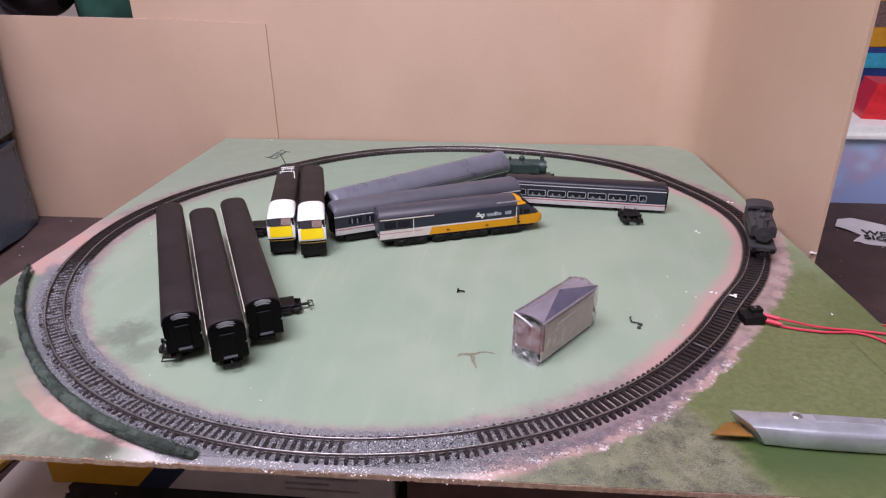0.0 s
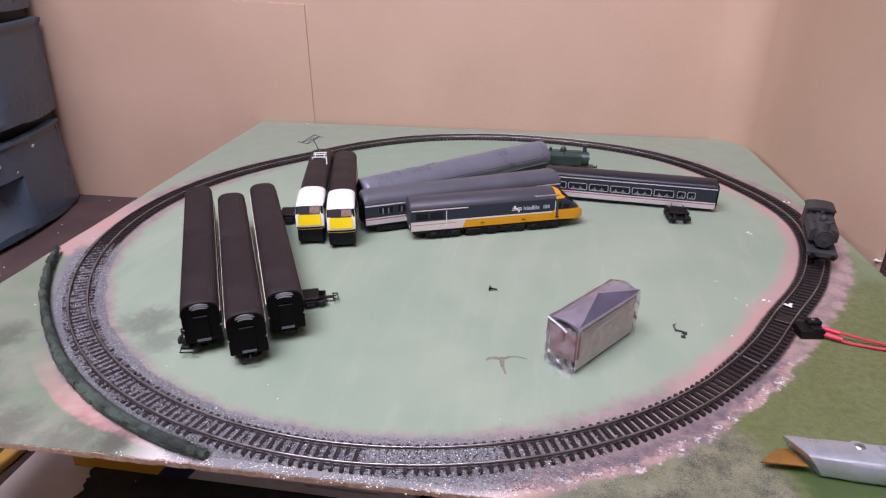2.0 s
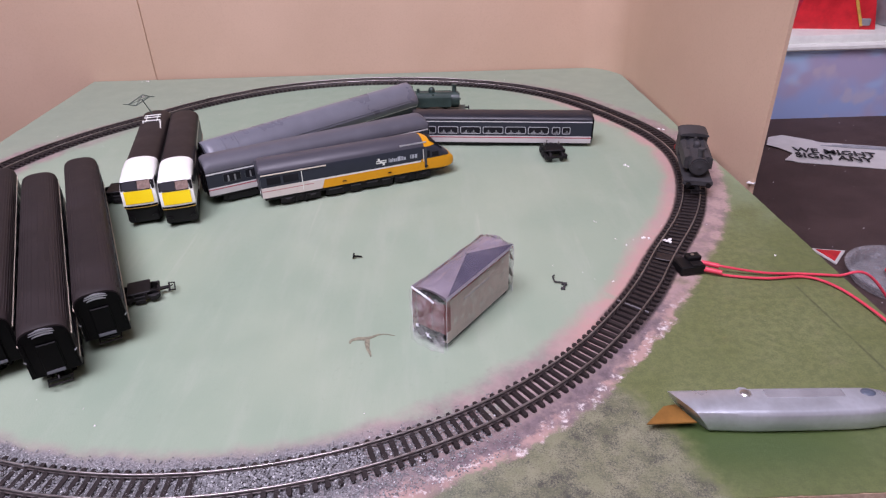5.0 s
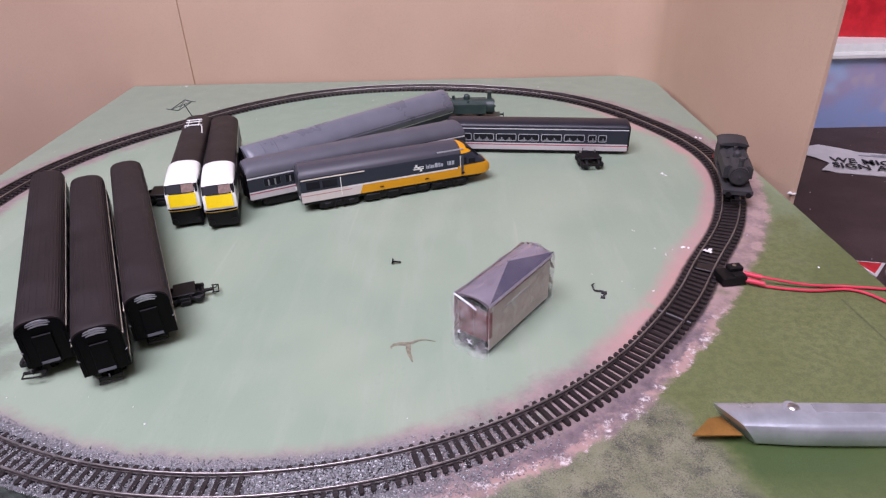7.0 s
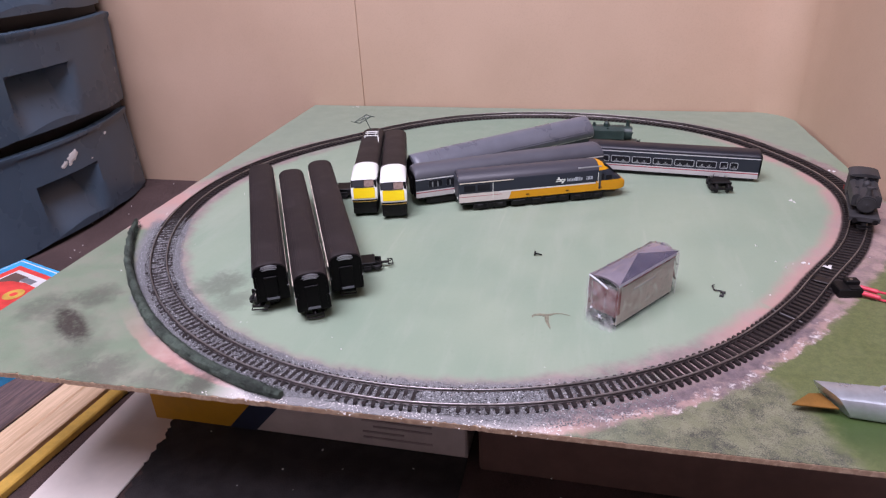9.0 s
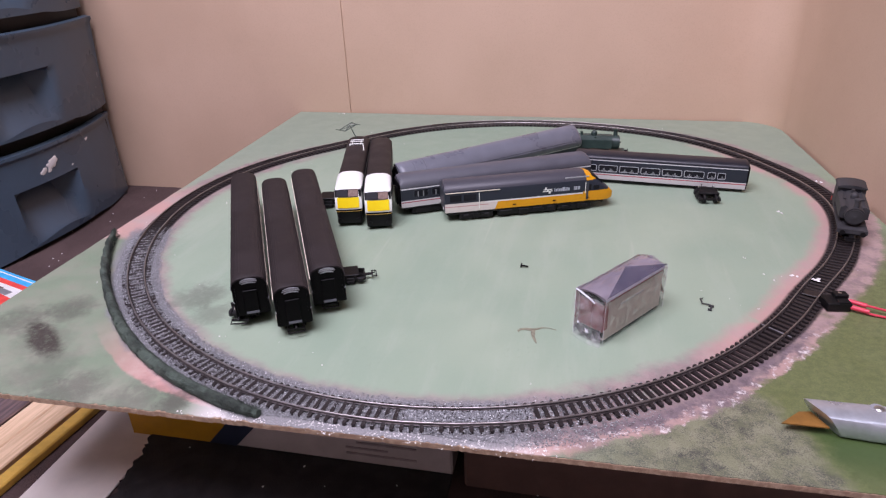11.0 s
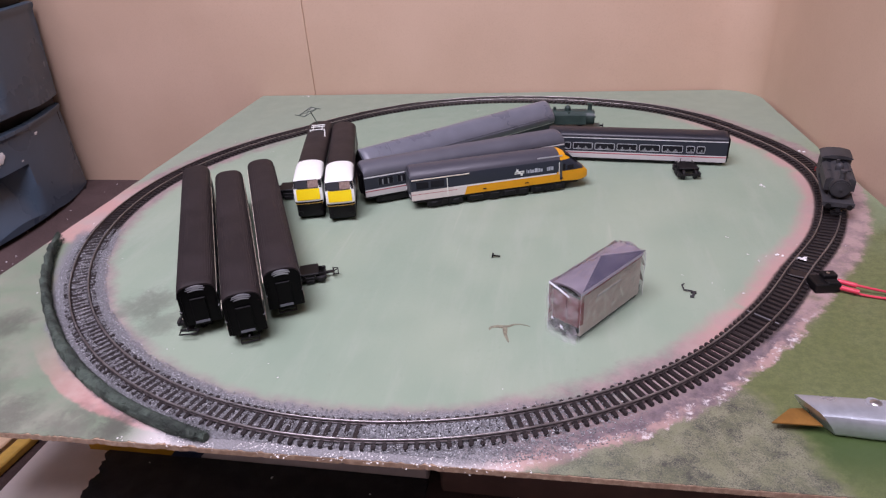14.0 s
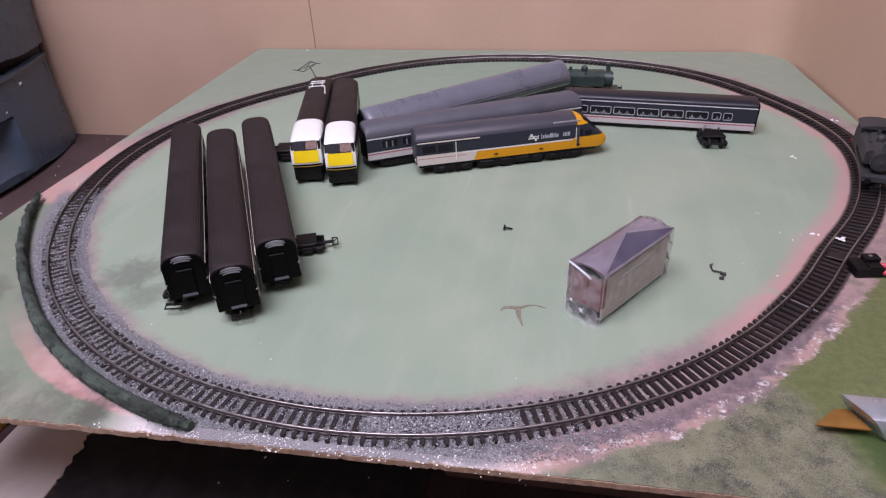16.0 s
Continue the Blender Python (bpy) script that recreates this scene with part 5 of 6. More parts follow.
def film_tint(name, colour, cover, rough):
    n = Net(name)
    clear, mix = n.t.nodes.new("ShaderNodeBsdfTransparent"), n.t.nodes.new("ShaderNodeMixShader")
    n.done(colour, rough)
    n.t.links.new(n.ramp(n.noise(90.0, 3.0), 0.3, 0.7, cover - 0.15, cover + 0.15), mix.inputs[0])
    n.t.links.new(clear.outputs[0], mix.inputs[1])
    n.t.links.new(n.p.outputs[0], mix.inputs[2])
    n.t.links.new(mix.outputs[0], n.t.nodes["Material Output"].inputs[0])
    return n.mat


FILMEND = film_tint("crumpled_film_end", (0.58, 0.56, 0.58), 0.22, 0.14)
FILMBLUE, FILMWHITE = film_tint("blue_film_fold", (0.060, 0.058, 0.092), 0.55, 0.3), film_tint("white_film_glint", (0.80, 0.81, 0.84), 0.70, 0.2)
VANSIDE = livery("van_side", (0.66, 0.56, 0.47), ((-0.05, 0.05, 0.0338, 0.0356, 0, (0.33, 0.035, 0.045)), (-0.05, -0.036, 0.012, 0.05, 0, (0.28, 0.06, 0.06))), 0.5, 0.3)
VANROOF = worn("van_roof", (0.235, 0.21, 0.235), 0.35, vary=0.2, broad=60)
VANRED = worn("van_red", (0.21, 0.062, 0.062), 0.45, vary=0.4, broad=120)
wrapped_wagon(lay(0.1540, -0.2370, 53.4) @ Matrix.Diagonal((1.05, 0.96, 1.15, 1.0)))


# ---------------------------------------------------------------- knife, wires, small things on the board
def utility_knife(at):
    t = thing("utility_knife", at, "silver cast-metal utility knife with yellow blade", "knife")
    bm = bmesh.new()
    rings = []
    n = 26
    for i in range(n + 1):
        x = 0.140 * i / n
        top = 0.0072 + 0.0008 * math.sin(math.pi * min(1, x / 0.12)) - 0.006 * max(0, (x - 0.118) / 0.022) ** 2
        bot = -0.0125 + 0.004 * max(0, (x - 0.110) / 0.03) ** 2 - 0.0018 * math.sin(math.pi * min(1, x / 0.14))
        hgt = 0.0155 - 0.004 * max(0, (x - 0.124) / 0.016) ** 2
        shear = lambda y: x + (0.0135 * (0.0075 - y) / 0.020 if i < 3 else 0.0135 * (0.0075 - y) / 0.020 * max(0, 1 - (i - 2) / 9))
        sec = []
        for k in range(16):
            a = 2 * math.pi * k / 16
            cy, cz = math.cos(a), math.sin(a)
            e = 0.34
            yy = (top + bot) / 2 + (top - bot) / 2 * math.copysign(abs(cy) ** e, cy)
            zz = hgt / 2 + hgt / 2 * math.copysign(abs(cz) ** 0.50, cz)
            sec.append((shear(yy) + 0.75 * (hgt - zz) * max(0.0, 1 - i / 7), yy, max(0.0003, zz)))
        rings.append(sec)
    loft(bm, rings)
    body = part("handle", bm, KNIFE, t, "cast silver handle")
    bm = bmesh.new()
    loft(bm, [[(0.016, -0.0098, z), (-0.0140, -0.0105, z), (0.0, 0.0030, z), (0.008, 0.0045, z)] for z in (0.0052, 0.0060)])
    part("blade", bm, BLADE, t, "yellow-brown trapezoid blade")
    part("screw", ball(bmesh.new(), (0.0476, 0.0022, 0.0148), 0.0036, (1.1, 1, 0.42)), STEEL, body, "round slotted screw")
    part("screw_recess", rod(bmesh.new(), (0.0466, 0.0022, 0.0140), (0.0466, 0.0022, 0.0154), 0.0048, 20), DULLMETAL, body, "dark recess round the screw")
    part("name_panel", B(0.059, 0.106, -0.0022, 0.0050, 0.0146, 0.0157, 0.0004), DULLMETAL, body, "dull raised panel")
    part("slide_button", ball(bmesh.new(), (0.1205, 0.0010, 0.0142), 0.0054, (1.0, 0.75, 0.4)), SLATE, body, "blue-grey hanging hole plug")
    bm = bmesh.new()
    for i in range(12):
        ball(bm, (0.058 + i * 0.0046, -0.0086, 0.0128), 0.0011, (1.2, 0.7, 0.6), 1)
    part("grip_beading", bm, KNIFE, body, "row of cast grip beads")
    return t


DULLMETAL = worn("dull_metal", (0.34, 0.34, 0.36), 0.55, 0.5, vary=0.15)
SLATE = worn("blue_grey_plug", (0.09, 0.11, 0.15), 0.5)
utility_knife(lay(0.2710, -0.3518, -0.9) @ Matrix.Diagonal((1.0, 1.06, 1.12, 1.0)))

clip = thing("power_clip", pose(0.3415, -0.186, 0, 0, 0, 8) @ Matrix.Scale(0.84, 4), "black track power clip with two screw terminals", "power clip")
part("housing", B(-0.011, 0.014, -0.010, 0.010, 0.0008, 0.0105, 0.001), BLACK, clip)
part("terminal_block", B(0.000, 0.014, 0.000, 0.010, 0.0100, 0.0150, 0.0008), BLACK, clip, "raised terminal block")
part("terminal_block", B(0.000, 0.012, -0.010, -0.0015, 0.0100, 0.0122, 0.0008), BLACK, clip)
part("terminal_screw", rod(bmesh.new(), (0.006, 0.005, 0.0148), (0.006, 0.005, 0.0154), 0.0018, 12), STEEL, clip)
plate_at = pose(0.3283, -0.1690, 0, 0, 0, -27)
contact = part("contact_plate", B(-0.0074, 0.0170, -0.0056, 0.0056, 0.0026, 0.0040, 0.0004), SLEEPER, clip, "dark contact plate between the rails")
contact.matrix_local = (pose(0.3415, -0.186, 0, 0, 0, 8) @ Matrix.Scale(0.84, 4)).inverted() @ plate_at
wires = thing("red_wires", Matrix(), "pair of red wires leaving the power clip", "wire")
for ctrl in (((0.354, -0.184, 0.007), (0.368, -0.190, 0.006), (0.40, -0.197, 0.003), (0.432, -0.199, 0.002), (0.458, -0.203, 0.002), (0.485, -0.207, 0.001), (0.54, -0.215, -0.07), (0.62, -0.205, FLOOR + 0.004), (0.9, -0.12, FLOOR + 0.004)),
             ((0.354, -0.191, 0.006), (0.368, -0.197, 0.002), (0.40, -0.204, 0.002), (0.430, -0.203, 0.002), (0.446, -0.214, 0.002), (0.456, -0.238, 0.002), (0.463, -0.285, 0.003), (0.485, -0.34, -0.01), (0.50, -0.41, -0.10), (0.46, -0.455, FLOOR + 0.004))):
    part("wire", tube(bmesh.new(), curve_points(ctrl, 10), 0.0011, 8), WIRE, wires)

for y0, y1, z in ((-0.184, -0.1895, 0.0066), (-0.191, -0.1965, 0.0045)):
    part("crimp_sleeve", rod(bmesh.new(), (0.3535, y0, z), (0.3665, y1, z - 0.0008), 0.0021, 12), WIRE, wires, "thick red crimp sleeve")
jx, jy, jh = oval(s_at(-40.1))
bm = B(-0.0003, 0.0003, -0.0130, 0.0130, 0.0024, 0.0031)
joint = part("joint_gap", bm, DULLMETAL, track, "dull metal gap between two track sections")
joint.matrix_local = pose(jx, jy, 0, 0, 0, math.degrees(jh))

bm = bmesh.new()
for q, (ax, ay, r) in enumerate(((0, 0, 0.0026), (0.0028, 0.0014, 0.0020), (-0.0016, 0.0026, 0.0018), (0.0010, -0.0022, 0.0015))):
    ball(bm, (ax, ay, 0.0012), r, (1.2, 0.7, 0.4), 1)
for v in bm.verts:
    v.co += Vector((noise.noise(v.co * 700), noise.noise(v.co * 700 + Vector((5, 0, 0))), 0)) * 0.0012
solid("white_scrap", bm, CHALK, "small torn white paper scrap lying between the rails", "paper scrap", at=pose(0.3390, -0.1420, 0.0026, 0, 0, 20))
bm = rod(bmesh.new(), (-0.0035, 0, 0.0024), (0.0035, 0, 0.0012), 0.0008, 8)
rod(bm, (-0.0045, 0, 0.0026), (-0.0030, 0, 0.0023), 0.0024, 12)
solid("screw", bm, BLACK, "tiny black screw lying on the green board", "screw", at=pose(0.0625, -0.150, 0.0002, 0, 0, 2))
bm = tube(bmesh.new(), [(-0.008, 0.008, 0.002), (-0.0065, 0.0105, 0.002), (-0.008, 0.008, 0.0018), (-0.0055, 0.001, 0.0016), (0.001, 0.001, 0.0016), (0.003, -0.003, 0.0016), (0.0015, -0.007, 0.0016)], 0.0007, 6)
box(bm, 0.0, 0.0045, -0.0012, 0.0010, 0.0003, 0.0020)
box(bm, 0.000, 0.0035, -0.0080, -0.0060, 0.0003, 0.0020)
solid("coupling_hook", bm, LOCO, "small dark coupling hook lying on the board", "coupling", at=pose(0.234, -0.2015, 0, 0, 0, -14))

# flat glue stain with three curved arms
bm = bmesh.new()
for lift, arm in enumerate((((0.002, 0.0, 0.0020), (-0.006, 0.0007, 0.0018), (-0.0105, -0.0004, 0.0013), (-0.0122, -0.0030, 0.0009), (-0.0118, -0.0048, 0.0004)),
                            ((-0.003, 0.0, 0.0020), (0.003, 0.0018, 0.0014), (0.0075, 0.0046, 0.0008), (0.013, 0.0052, 0.0005), (0.020, 0.0030, 0.0003)),
                            ((0.0, 0.002, 0.0022), (0.0006, -0.005, 0.0017), (0.0015, -0.011, 0.0013), (0.0034, -0.016, 0.0009), (0.0046, -0.020, 0.0004)))):
    line = [Vector(p[:2]) for p in arm]
    rings = []
    for i, p in enumerate(line):
        d = (line[min(i + 1, 4)] - line[max(i - 1, 0)]).normalized()
        side = Vector((-d.y, d.x)) * arm[i][2] * (1 + 0.3 * noise.noise(Vector((p.x * 400, p.y * 400, lift))))
        q, r = p + side, p - side
        z = 0.00022 + 0.00003 * lift
        rings.append([(q.x, q.y, 0.0), (r.x, r.y, 0.0), (r.x, r.y, z), (q.x, q.y, z)])
    loft(bm, rings)
solid("glue_stain", bm, worn("grey_brown_stain", (0.205, 0.195, 0.135), 0.7, vary=0.4, broad=300), "dried brown-grey glue stain with thin arms on the paint", "stain", at=pose(0.0805, -0.2655, 0.0001, 0, 0, 0))

# hedge roll along the front left of the track
pts = []
s0, s1 = s_at(-161.5), s_at(-104.5)
for i in range(46):
    f = i / 45
    off = 0.0238 + 0.020 * max(0.0, 1 - f * 2.1) ** 1.6
    px, py, _ = oval(s0 + (s1 - s0) * f, off)
    pts.append((px, py, 0.0030))
tall = lambda x: min(1.0, max(0.0, (-0.27 - x) / 0.07))
hedge = thing("hedge_strip", Matrix(), "dark grey-green flock hedge strip along the track", "model hedge")
bm = bmesh.new()
tube(bm, pts, lambda f: (0.0030 + 0.0018 * min(1.0, f * 1.6)) * (0.5 + 0.5 * min(1, 10 * min(f + 0.03, 1.03 - f))), 14)
bmesh.ops.subdivide_edges(bm, edges=bm.edges[:], cuts=1, use_grid_fill=True)
for v in bm.verts:
    k = noise.noise(v.co * 160) * 0.0014 + noise.noise(v.co * 420) * 0.0010
    v.co += Vector((v.co.x, v.co.y, 0)).normalized() * k + Vector((0, 0, k))
    v.co.z = max(0.0002, v.co.z * (1.1 + 0.9 * tall(v.co.x)))
part("foam_core", bm, HEDGE, hedge, "dark flocked foam core")
vs, fs = [], []
tuft = random.Random(9)
for _ in range(7000):
    f = tuft.uniform(0.0, 44.99)
    i = int(f)
    p = Vector(pts[i]).lerp(Vector(pts[i + 1]), f - i)
    out = Vector((p.x, p.y, 0)).normalized()
    a = tuft.uniform(-0.3, math.pi + 0.3)
    n = out * math.cos(a) + Vector((0, 0, math.sin(a)))
    k = tall(p.x)
    base = p + Vector((n.x * (0.0042 - 0.0012 * k), n.y * (0.0042 - 0.0012 * k), n.z * (0.0042 + 0.0030 * k)))
    tip = base + n * tuft.uniform(0.0006, 0.0022) + Vector((tuft.uniform(-1, 1), tuft.uniform(-1, 1), tuft.uniform(-1, 1))) * 0.0008
    side = Vector((tuft.uniform(-1, 1), tuft.uniform(-1, 1), tuft.uniform(-1, 1))).normalized() * 0.0004
    if base.z < 0.0002:
        continue
    k = len(vs)
    vs += [base + side, base - side, tip]
    fs.append((k, k + 1, k + 2))
me = bpy.data.meshes.new("flock")
me.from_pydata(vs, [], fs)
me.materials.append(HEDGE)
fib = new("flock", me)
fib.parent = hedge

# ---------------------------------------------------------------- drawers
def scuff_mesh(x, y, z, r):
    """Thin ragged paint scuff standing on a drawer front."""
    bm = ball(bmesh.new(), (0, 0, 0), r, (0.07, 1.0, 0.6), 3)
    for v in bm.verts:
        k = 1 + 0.55 * noise.noise(v.co * 260 + Vector((y * 90, z * 90, 0)))
        v.co = Vector((v.co.x + x, v.co.y * k + y, v.co.z * k + z + 0.35 * v.co.y))
    return bm


def drawer_tower():
    t = thing("drawer_tower", Matrix(), "tall slate-grey plastic drawer tower with scooped handles", "drawers")
    x0, y0, y1 = -0.874, -0.04, 0.432
    ym, half = (y0 + y1) / 2, (y1 - y0) / 2
    part("carcass", B(-1.20, x0 - 0.004, y0 + 0.004, y1 - 0.004, FLOOR, 0.40, 0.006), DRAWERBODY, t, "black plastic carcass")

    def bow(y):
        return x0 + 0.052 * (1 - ((y - ym) / half) ** 2)
    for i in range(3):
        z0 = FLOOR + 0.004 + i * 0.1905
        hgt = 0.172
        bm = bmesh.new()
        ny, nz = 44, 30
        grid = []
        for k in range(nz + 1):
            fz = k / nz
            row = []
            for j in range(ny + 1):
                y = y0 + (y1 + (0.010 * fz if i else 0.0) - y0) * j / ny
                u = (y - (ym - 0.012)) / 0.072
                z = z0 + hgt * fz
                lower = 0.020 * math.exp(-((y - ym) / 0.085) ** 2) if fz < 0.08 else 0
                x = bow(min(y, y1)) - (0.006 if i == 0 else -0.004) * fz + (0.004 if fz > 0.94 else 0)
                # scooped handle: wedge that widens and deepens towards its upper rim
                vv = (fz - 0.02) / 0.58
                if abs(u) < 1 and 0 <= vv <= 1.04:
                    side = max(0.0, 1 - max(0.0, abs(u) - 0.62) / 0.38)
                    x -= 0.052 * side * (max(0.0, min(1.0, vv)) ** 1.15 if vv <= 1.0 else 0.0)
                row.append(bm.verts.new((x, y, z + (lower if k == 0 else 0))))
            grid.append(row)
        for a, b in zip(grid, grid[1:]):
            for j in range(ny):
                bm.faces.new((a[j], a[j + 1], b[j + 1], b[j]))
        rim = [v for v in grid[-1]]
        back = [bm.verts.new((v.co.x - 0.012, v.co.y, v.co.z + 0.002)) for v in rim]
        for j in range(ny):
            bm.faces.new((rim[j], rim[j + 1], back[j + 1], back[j]))
        for col in (0, ny):
            colv = [r[col] for r in grid]
            bk = [bm.verts.new((v.co.x - 0.05, v.co.y, v.co.z)) for v in colv]
            for a in range(nz):
                bm.faces.new((colv[a], colv[a + 1], bk[a + 1], bk[a]))
        bmesh.ops.recalc_face_normals(bm, faces=bm.faces[:])
        fr = part("drawer_front", bm, DRAWER, t, "bowed slate-grey drawer front")
        part("drawer_box", B(-1.18, x0 + 0.002, y0 + 0.012, y1 - 0.012, z0 + 0.006, z0 + hgt - 0.01, 0.003), DRAWERBODY, fr, "black drawer box")
        if i == 0:
            for py, pz, r in ((0.178, 0.128, 0.008), (0.203, 0.137, 0.014), (0.192, 0.126, 0.005), (0.31, 0.150, 0.004), (0.25, 0.118, 0.003)):
                part("scuff", scuff_mesh(bow(py) - 0.0040, py, z0 + pz, r), CHALK, fr, "white scuff mark")
    part("plinth", B(-1.2, x0 + 0.012, y0 + 0.02, y1 - 0.02, FLOOR - 0.0, FLOOR + 0.006), DRAWERBODY, t)
    return t


drawer_tower()

# ---------------------------------------------------------------- under and before the board
PRINTGREY = worn("faded_print", (0.36, 0.31, 0.31), 0.6)


def printed_carton():
    t = thing("printed_carton", Matrix(), "yellow, navy and white printed carton under the board", "carton")
    x0, x1, y0, y1, z0, z1 = -0.357, 0.006, -0.273, 0.30, FLOOR, -THICK - 0.0005
    part("carton", B(x0, x1, y0, y1, z0, z1, 0.002), BOXWHITE, t, "white printed card")
    bm = bmesh.new()
    loft(bm, [[(x0 + 0.001, y0 - d, z0 + 0.002), (-0.262, y0 - d, z0 + 0.002), (-0.118, y0 - d, z1 - 0.002), (x0 + 0.001, y0 - d, z1 - 0.002)] for d in (-0.001, 0.0012)])
    part("yellow_panel", bm, BOXYELLOW, t, "yellow printed panel")
    bm = bmesh.new()
    loft(bm, [[(-0.264, y0 - d, z0 + 0.002), (-0.232, y0 - d, z0 + 0.002), (-0.084, y0 - d, z1 - 0.002), (-0.120, y0 - d, z1 - 0.002)] for d in (-0.001, 0.0016)])
    part("navy_stripe", bm, BOXNAVY, t, "navy diagonal stripe")
    for i in range(9):
        part("print_line", B(-0.105 + 0.012 * (i % 3 == 2), -0.030 - 0.03 * (i % 4 == 1), y0 - 0.0014, y0, z0 + 0.014 + i * 0.0075, z0 + 0.0158 + i * 0.0075), PRINTGREY, t, "dark line of small print")
    return t


printed_carton()
carton = thing("brown_carton", Matrix(), "plain brown carton holding up the board", "carton")
part("carton", B(0.02, 0.392, -0.285, 0.30, FLOOR, -0.052, 0.003), BOXBROWN, carton)
part("lid", B(0.0175, 0.3945, -0.2875, 0.3025, -0.052, -THICK - 0.0005, 0.003), BOXBROWN, carton, "overhanging brown lid")
felt = bmesh.new()
rim = []
for k in range(160):
    q = k / 159
    rim.append((-0.332 + 0.022 * min(1, q * 3) + 0.008 * noise.noise(Vector((k * 0.23, 0, 7))) + 0.004 * noise.noise(Vector((k * 1.1, 3, 7))), -0.2735 - 0.45 * q))
rim += [(0.008, -0.72), (0.006, -0.2735)]
loft(felt, [[(px, py, z) for px, py in rim] for z in (FLOOR, FLOOR + 0.004)])
solid("black_mat", felt, worn("black_felt", (0.028, 0.024, 0.026), 0.95, vary=0.5, bump=0.7, depth=0.002), "ragged black felt mat on the floor", "mat")
solid("beige_sheet", B(-0.412, -0.325, -0.75, -0.20, FLOOR, FLOOR + 0.0025, 0.0008), BEIGE, "pale beige card sheet lying on the floor", "card sheet")
for nm, a, b, m, lab in (("plank", -0.506, -0.4765, PLANK, "pine plank lying on the floor"), ("plank", -0.4755, -0.4475, PLANK, "narrow pine plank lying on the floor"),
                         ("plank", -0.66, -0.510, DARKWOOD, "dark wooden board lying on the floor"), ("yellow_strip", -0.4405, -0.4245, GOLDSTRIP, "yellow painted strip lying beside planks")):
    solid(nm, B(a, b, -0.80, -0.18, FLOOR, FLOOR + 0.010, 0.0015), m, lab, "plank" if nm == "plank" else "strip", at=pose(0, -0.3, 0, 0, 0, -5) @ pose(0, 0.3, 0))

# picture box beside the drawers
toy = thing("toy_box", lay(-0.701, -0.071, -17.0, 0), "blue, red and white picture box of a toy train", "toy box")
part("carton", B(0.0, 0.175, -0.25, 0.0, FLOOR, -0.1005, 0.0015), SKYBLUE, toy, "sky-blue box")
part("white_line", B(0.006, 0.169, -0.244, -0.006, -0.1006, -0.0999), PAPER, toy, "thin white line")
part("sky_border", B(0.0085, 0.1665, -0.2415, -0.0085, -0.1002, -0.0995), SKYBLUE, toy)
part("red_border", B(0.022, 0.153, -0.228, -0.018, -0.0998, -0.0990), PINKRED, toy, "red border")
part("picture", B(0.036, 0.139, -0.214, -0.027, -0.0993, -0.0984), PAPER, toy, "pale picture panel")
bm = bmesh.new()
loft(bm, [[(0.036, -0.214, z), (0.139, -0.214, z), (0.139, -0.060, z), (0.120, -0.048, z), (0.085, -0.046, z), (0.060, -0.052, z), (0.036, -0.070, z)] for z in (-0.0988, -0.0978)])
part("picture_engine", bm, PINKRED, toy, "red printed engine")
for q in (-0.122, -0.072):
    part("picture_wheel", rod(bmesh.new(), (0.1035, q, -0.0984), (0.1035, q, -0.0972), 0.0135, 20), GOLDSTRIP, toy, "orange printed wheel")
    part("picture_hub", rod(bmesh.new(), (0.1035, q, -0.0980), (0.1035, q, -0.0968), 0.005, 14), PINKRED, toy)
part("picture_chimney", B(0.070, 0.096, -0.0455, -0.036, -0.0988, -0.0977), DULLMETAL, toy)
part("picture_smoke", B(0.040, 0.072, -0.060, -0.034, -0.0989, -0.0979, 0.0003), BOXBROWN, toy, "brown printed shading")

# ---------------------------------------------------------------- right-hand side: tub, paper, boxes
tub = thing("storage_tub", Matrix(), "translucent storage tub with white lid and coloured contents", "storage tub")


def tub_material():
    n = Net("cloudy_tub_plastic")
    a, b, c = n.noise(9.0, 2.0), n.noise(7.0, 2.0, vec=None, stretch=(1, 1, 1.6)), n.noise(16.0, 2.0)
    col = n.mix(n.ramp(a, 0.38, 0.62), (0.36, 0.47, 0.76), (0.46, 0.42, 0.60))
    col = n.mix(n.ramp(b, 0.52, 0.66), col, (0.45, 0.62, 0.86))
    col = n.mix(n.m("MULTIPLY", n.ramp(c, 0.56, 0.70), 0.6), col, (0.62, 0.55, 0.62))
    n.bump(n.noise(30.0, 2.0), 0.1, 0.001)
    return n.done(col, 0.28)


bm = bmesh.new()
loft(bm, [[(0.60 + 0.004 * (1 - k), 0.66 + 0.006 * (1 - k), z), (1.28 - 0.004 * (1 - k), 0.66 + 0.006 * (1 - k), z), (1.28, 1.05, z), (0.60, 1.05, z)] for z, k in ((FLOOR, 0.0), (-0.034, 1.0))])
part("tub_body", bm, tub_material(), tub, "cloudy blue-violet tub wall")
part("lid", B(0.59, 1.29, 0.648, 1.06, -0.034, -0.022, 0.003), WHITE, tub, "white lid rim")
part("lid_panel", B(0.60, 1.28, 0.662, 1.05, -0.024, -0.006, 0.006, segs=2), WHITE, tub, "white raised lid")
redb = thing("red_case", pose(0.955, 0.76, -0.006, 0, 0, -12), "red toy case with yellow strap on the tub", "toy case")
bm = bmesh.new()
loft(bm, [[(-0.075 - k, -0.05, z), (0.075 + k, -0.05, z), (0.075 + k, 0.06, z), (-0.075 - k, 0.06, z)] for z, k in ((0, 0.004), (0.075, -0.012))])
part("case", bm, REDBOX, redb)
part("strap", rod(bmesh.new(), (0.02, -0.0505, 0.085), (0.05, -0.054, 0.008), 0.003, 8), GOLDSTRIP, redb, "yellow strap")
